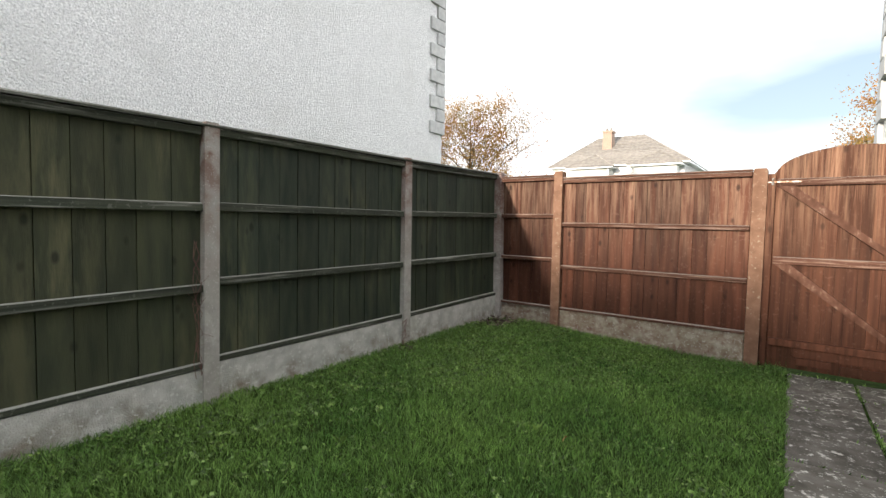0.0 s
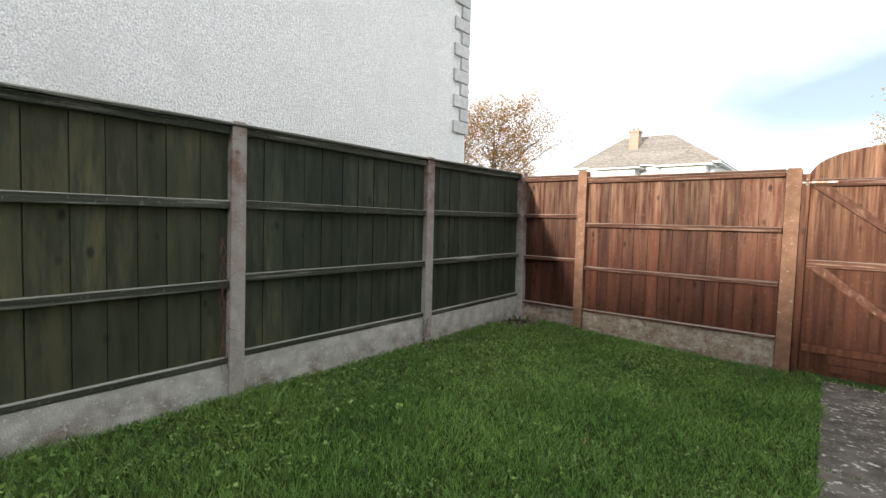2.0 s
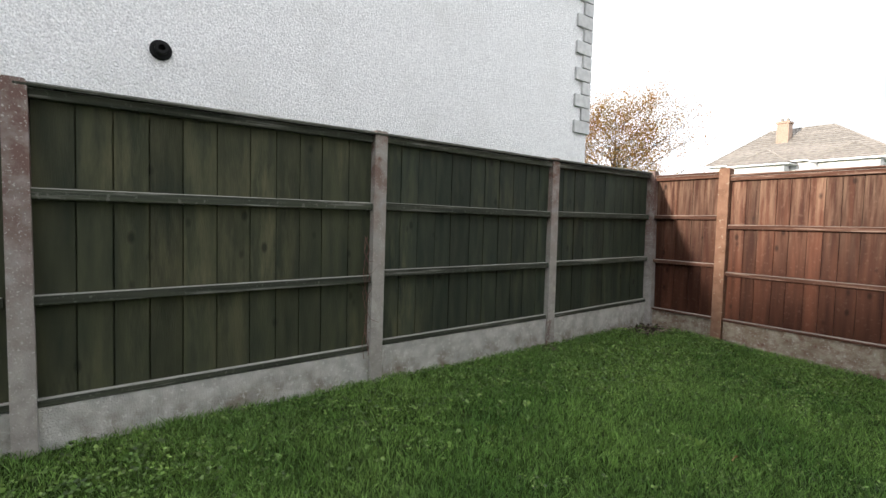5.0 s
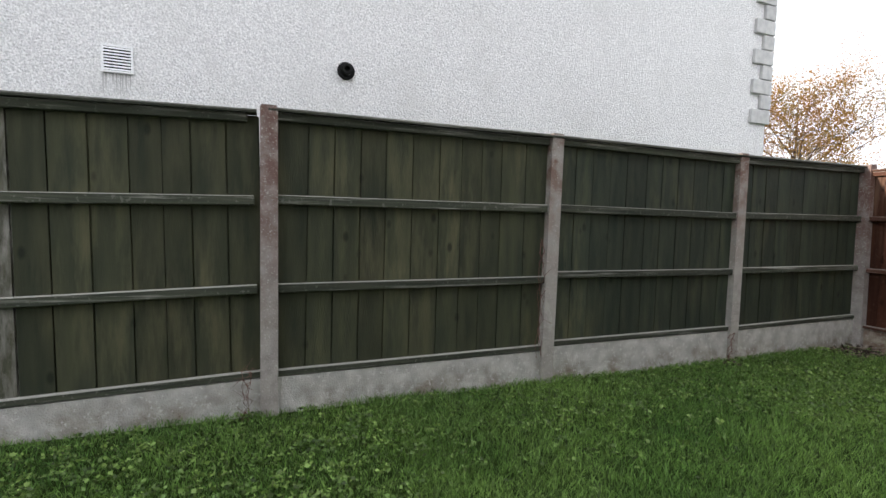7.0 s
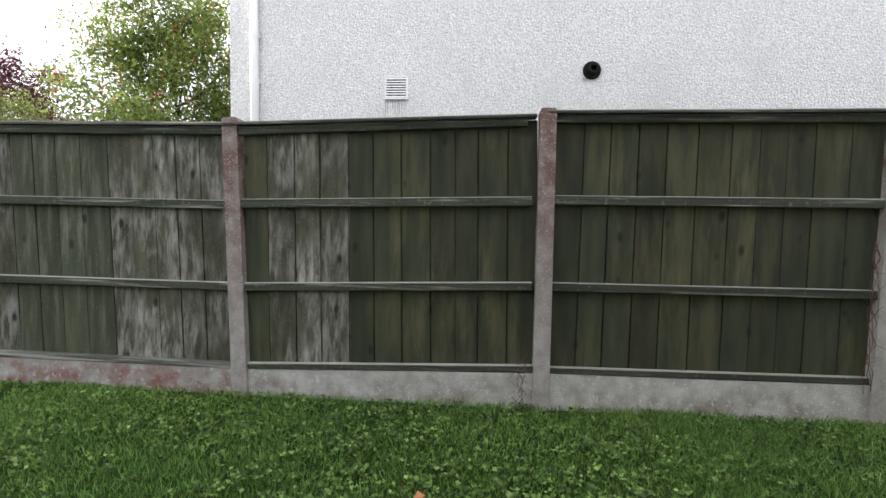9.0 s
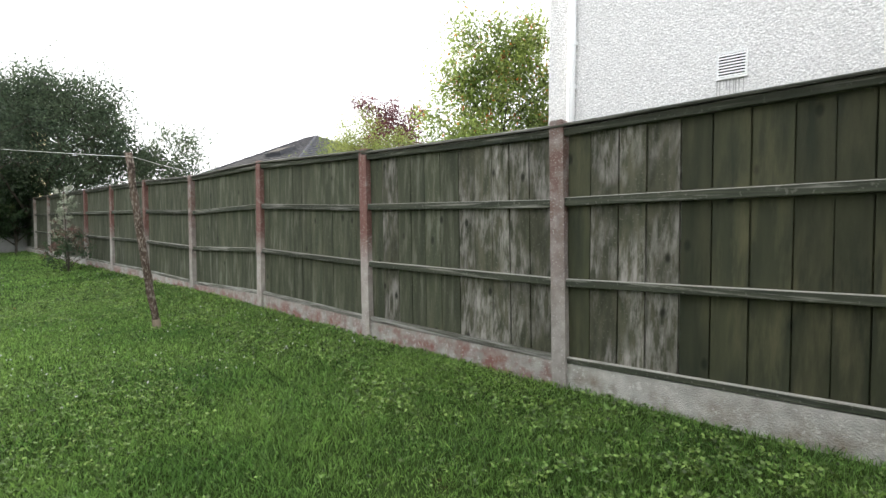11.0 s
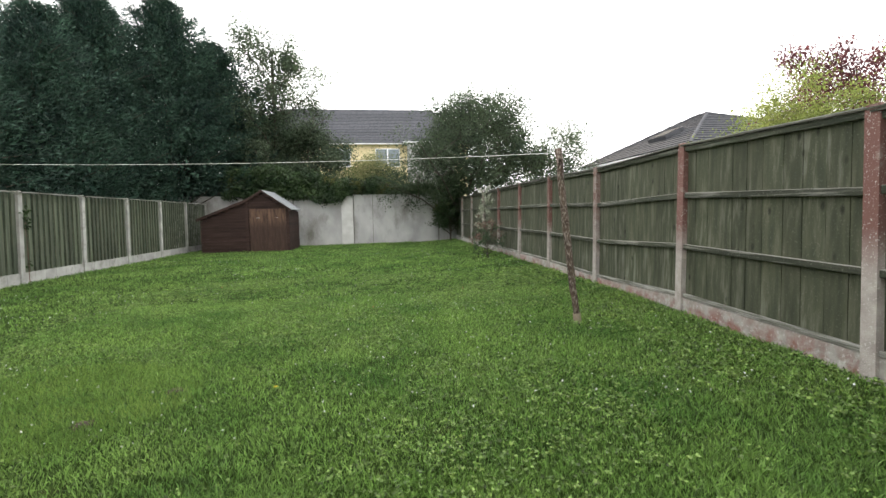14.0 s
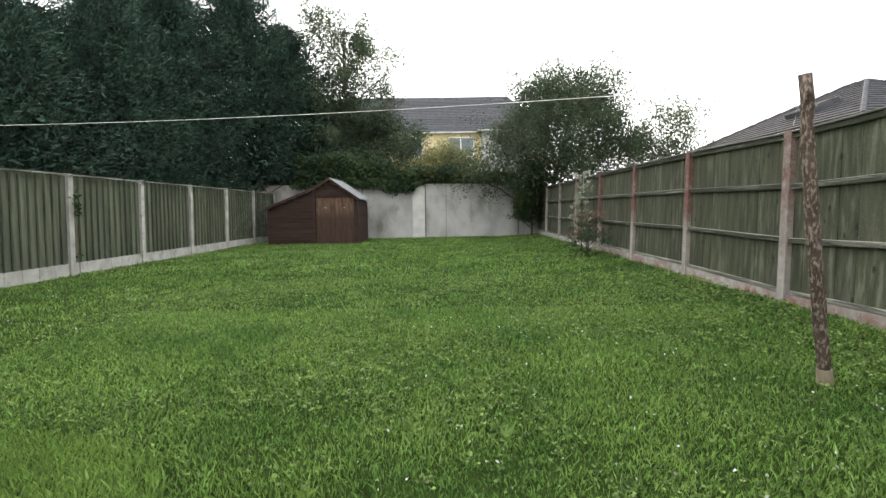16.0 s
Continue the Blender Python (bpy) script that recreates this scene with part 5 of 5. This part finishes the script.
def corner_litter():
    """Dead sticks and dark leaves heaped in the corner of the two fences."""
    rng, nr = random.Random(90), np.random.default_rng(90)
    t = thing("garden_litter", "small heap of dead sticks and dark leaves in the fence corner", "garden litter")
    bm = bmesh.new()
    for k in range(26):
        x, y, a = -2.86 + rng.uniform(-0.2, 0.25), 5.95 + rng.uniform(-0.25, 0.28), rng.uniform(0, 6.28)
        L, z = rng.uniform(0.05, 0.16), float(ground_z(-2.86, 5.95)) + rng.uniform(0.035, 0.06)
        tube(bm, [(x, y, z), (x + math.cos(a) * L, y + math.sin(a) * L, z + rng.uniform(-0.01, 0.03))], [0.005, 0.003], 5)
    part("stick", bm, M_STUB, t)
    n = 160
    c = np.stack([-2.86 + nr.normal(size=n) * 0.12, 5.95 + nr.normal(size=n) * 0.13, np.full(n, float(ground_z(-2.86, 5.95)) + 0.04)], 1)
    v, f = leaves(nr, c, np.stack([nr.normal(size=n), nr.normal(size=n), nr.uniform(-0.1, 0.4, n)], 1), 0.05, 0.035, 0.25)
    array_mesh("dead_leaves", v, f, M_EARTH, t)


corner_litter()


def clover_heads():
    nr = np.random.default_rng(61)
    n = 1500
    x, y = nr.uniform(-2.9, 7.5, n), -4.5 - 14 * nr.uniform(0, 1, n) ** 1.3
    ok = np.sin(x * 1.1 + y * 0.6) + np.sin(y * 0.9 - x * 0.4) > -0.5
    x, y = x[ok], y[ok]
    c = np.stack([x, y, ground_z(x, y) + nr.uniform(0.03, 0.05, len(x))], 1)
    v, f = leaves(nr, c, np.stack([nr.normal(size=len(x)), nr.normal(size=len(x)), nr.uniform(0.2, 1.2, len(x))], 1), 0.022, 0.016, 0.3)
    tagged(array_mesh("clover_heads", v, f, M_FLOWERHEAD), "tiny pale clover heads dotted over the lawn", "flowers", kind="stuff")


clover_heads()


def dandelion_flower(x, y):
    t = thing("dandelion_flower", "single small yellow dandelion flower in the lawn", "flower")
    nr = np.random.default_rng(5)
    z = float(ground_z(x, y)) + 0.055
    n = 22
    a = np.arange(n) * 2.4
    v, f = leaves(nr, np.tile([x, y, z], (n, 1)), np.stack([np.cos(a), np.sin(a), nr.uniform(0.1, 1.2, n)], 1), 0.017, 0.006, 0.2)
    array_mesh("petals", v, f, M_PETAL, t)
    bm = bmesh.new()
    tube(bm, [(x, y, z - 0.055), (x, y, z)], [0.002, 0.002], 6)
    part("stem", bm, M_WEED, t)


dandelion_flower(1.28, -5.31)


def vent_streaks():
    """Grey run-off stains on the wall under the vent."""
    t = thing("stain_streaks", "grey run-off streaks on the white wall below the vent", "wall stain", kind="structure")
    rng = random.Random(17)
    for k in range(9):
        y = -2.07 + 0.035 * k + rng.uniform(-0.008, 0.008)
        bm = bmesh.new()
        w, L = rng.uniform(0.004, 0.012), rng.uniform(0.08, 0.26)
        prism(bm, [(y - w, 3.065), (y + w, 3.065), (y + w * 0.3, 3.065 - L), (y - w * 0.3, 3.065 - L)], -6.698, -6.694, "x")
        part("streak", bm, M_QUOIN, t)


vent_streaks()
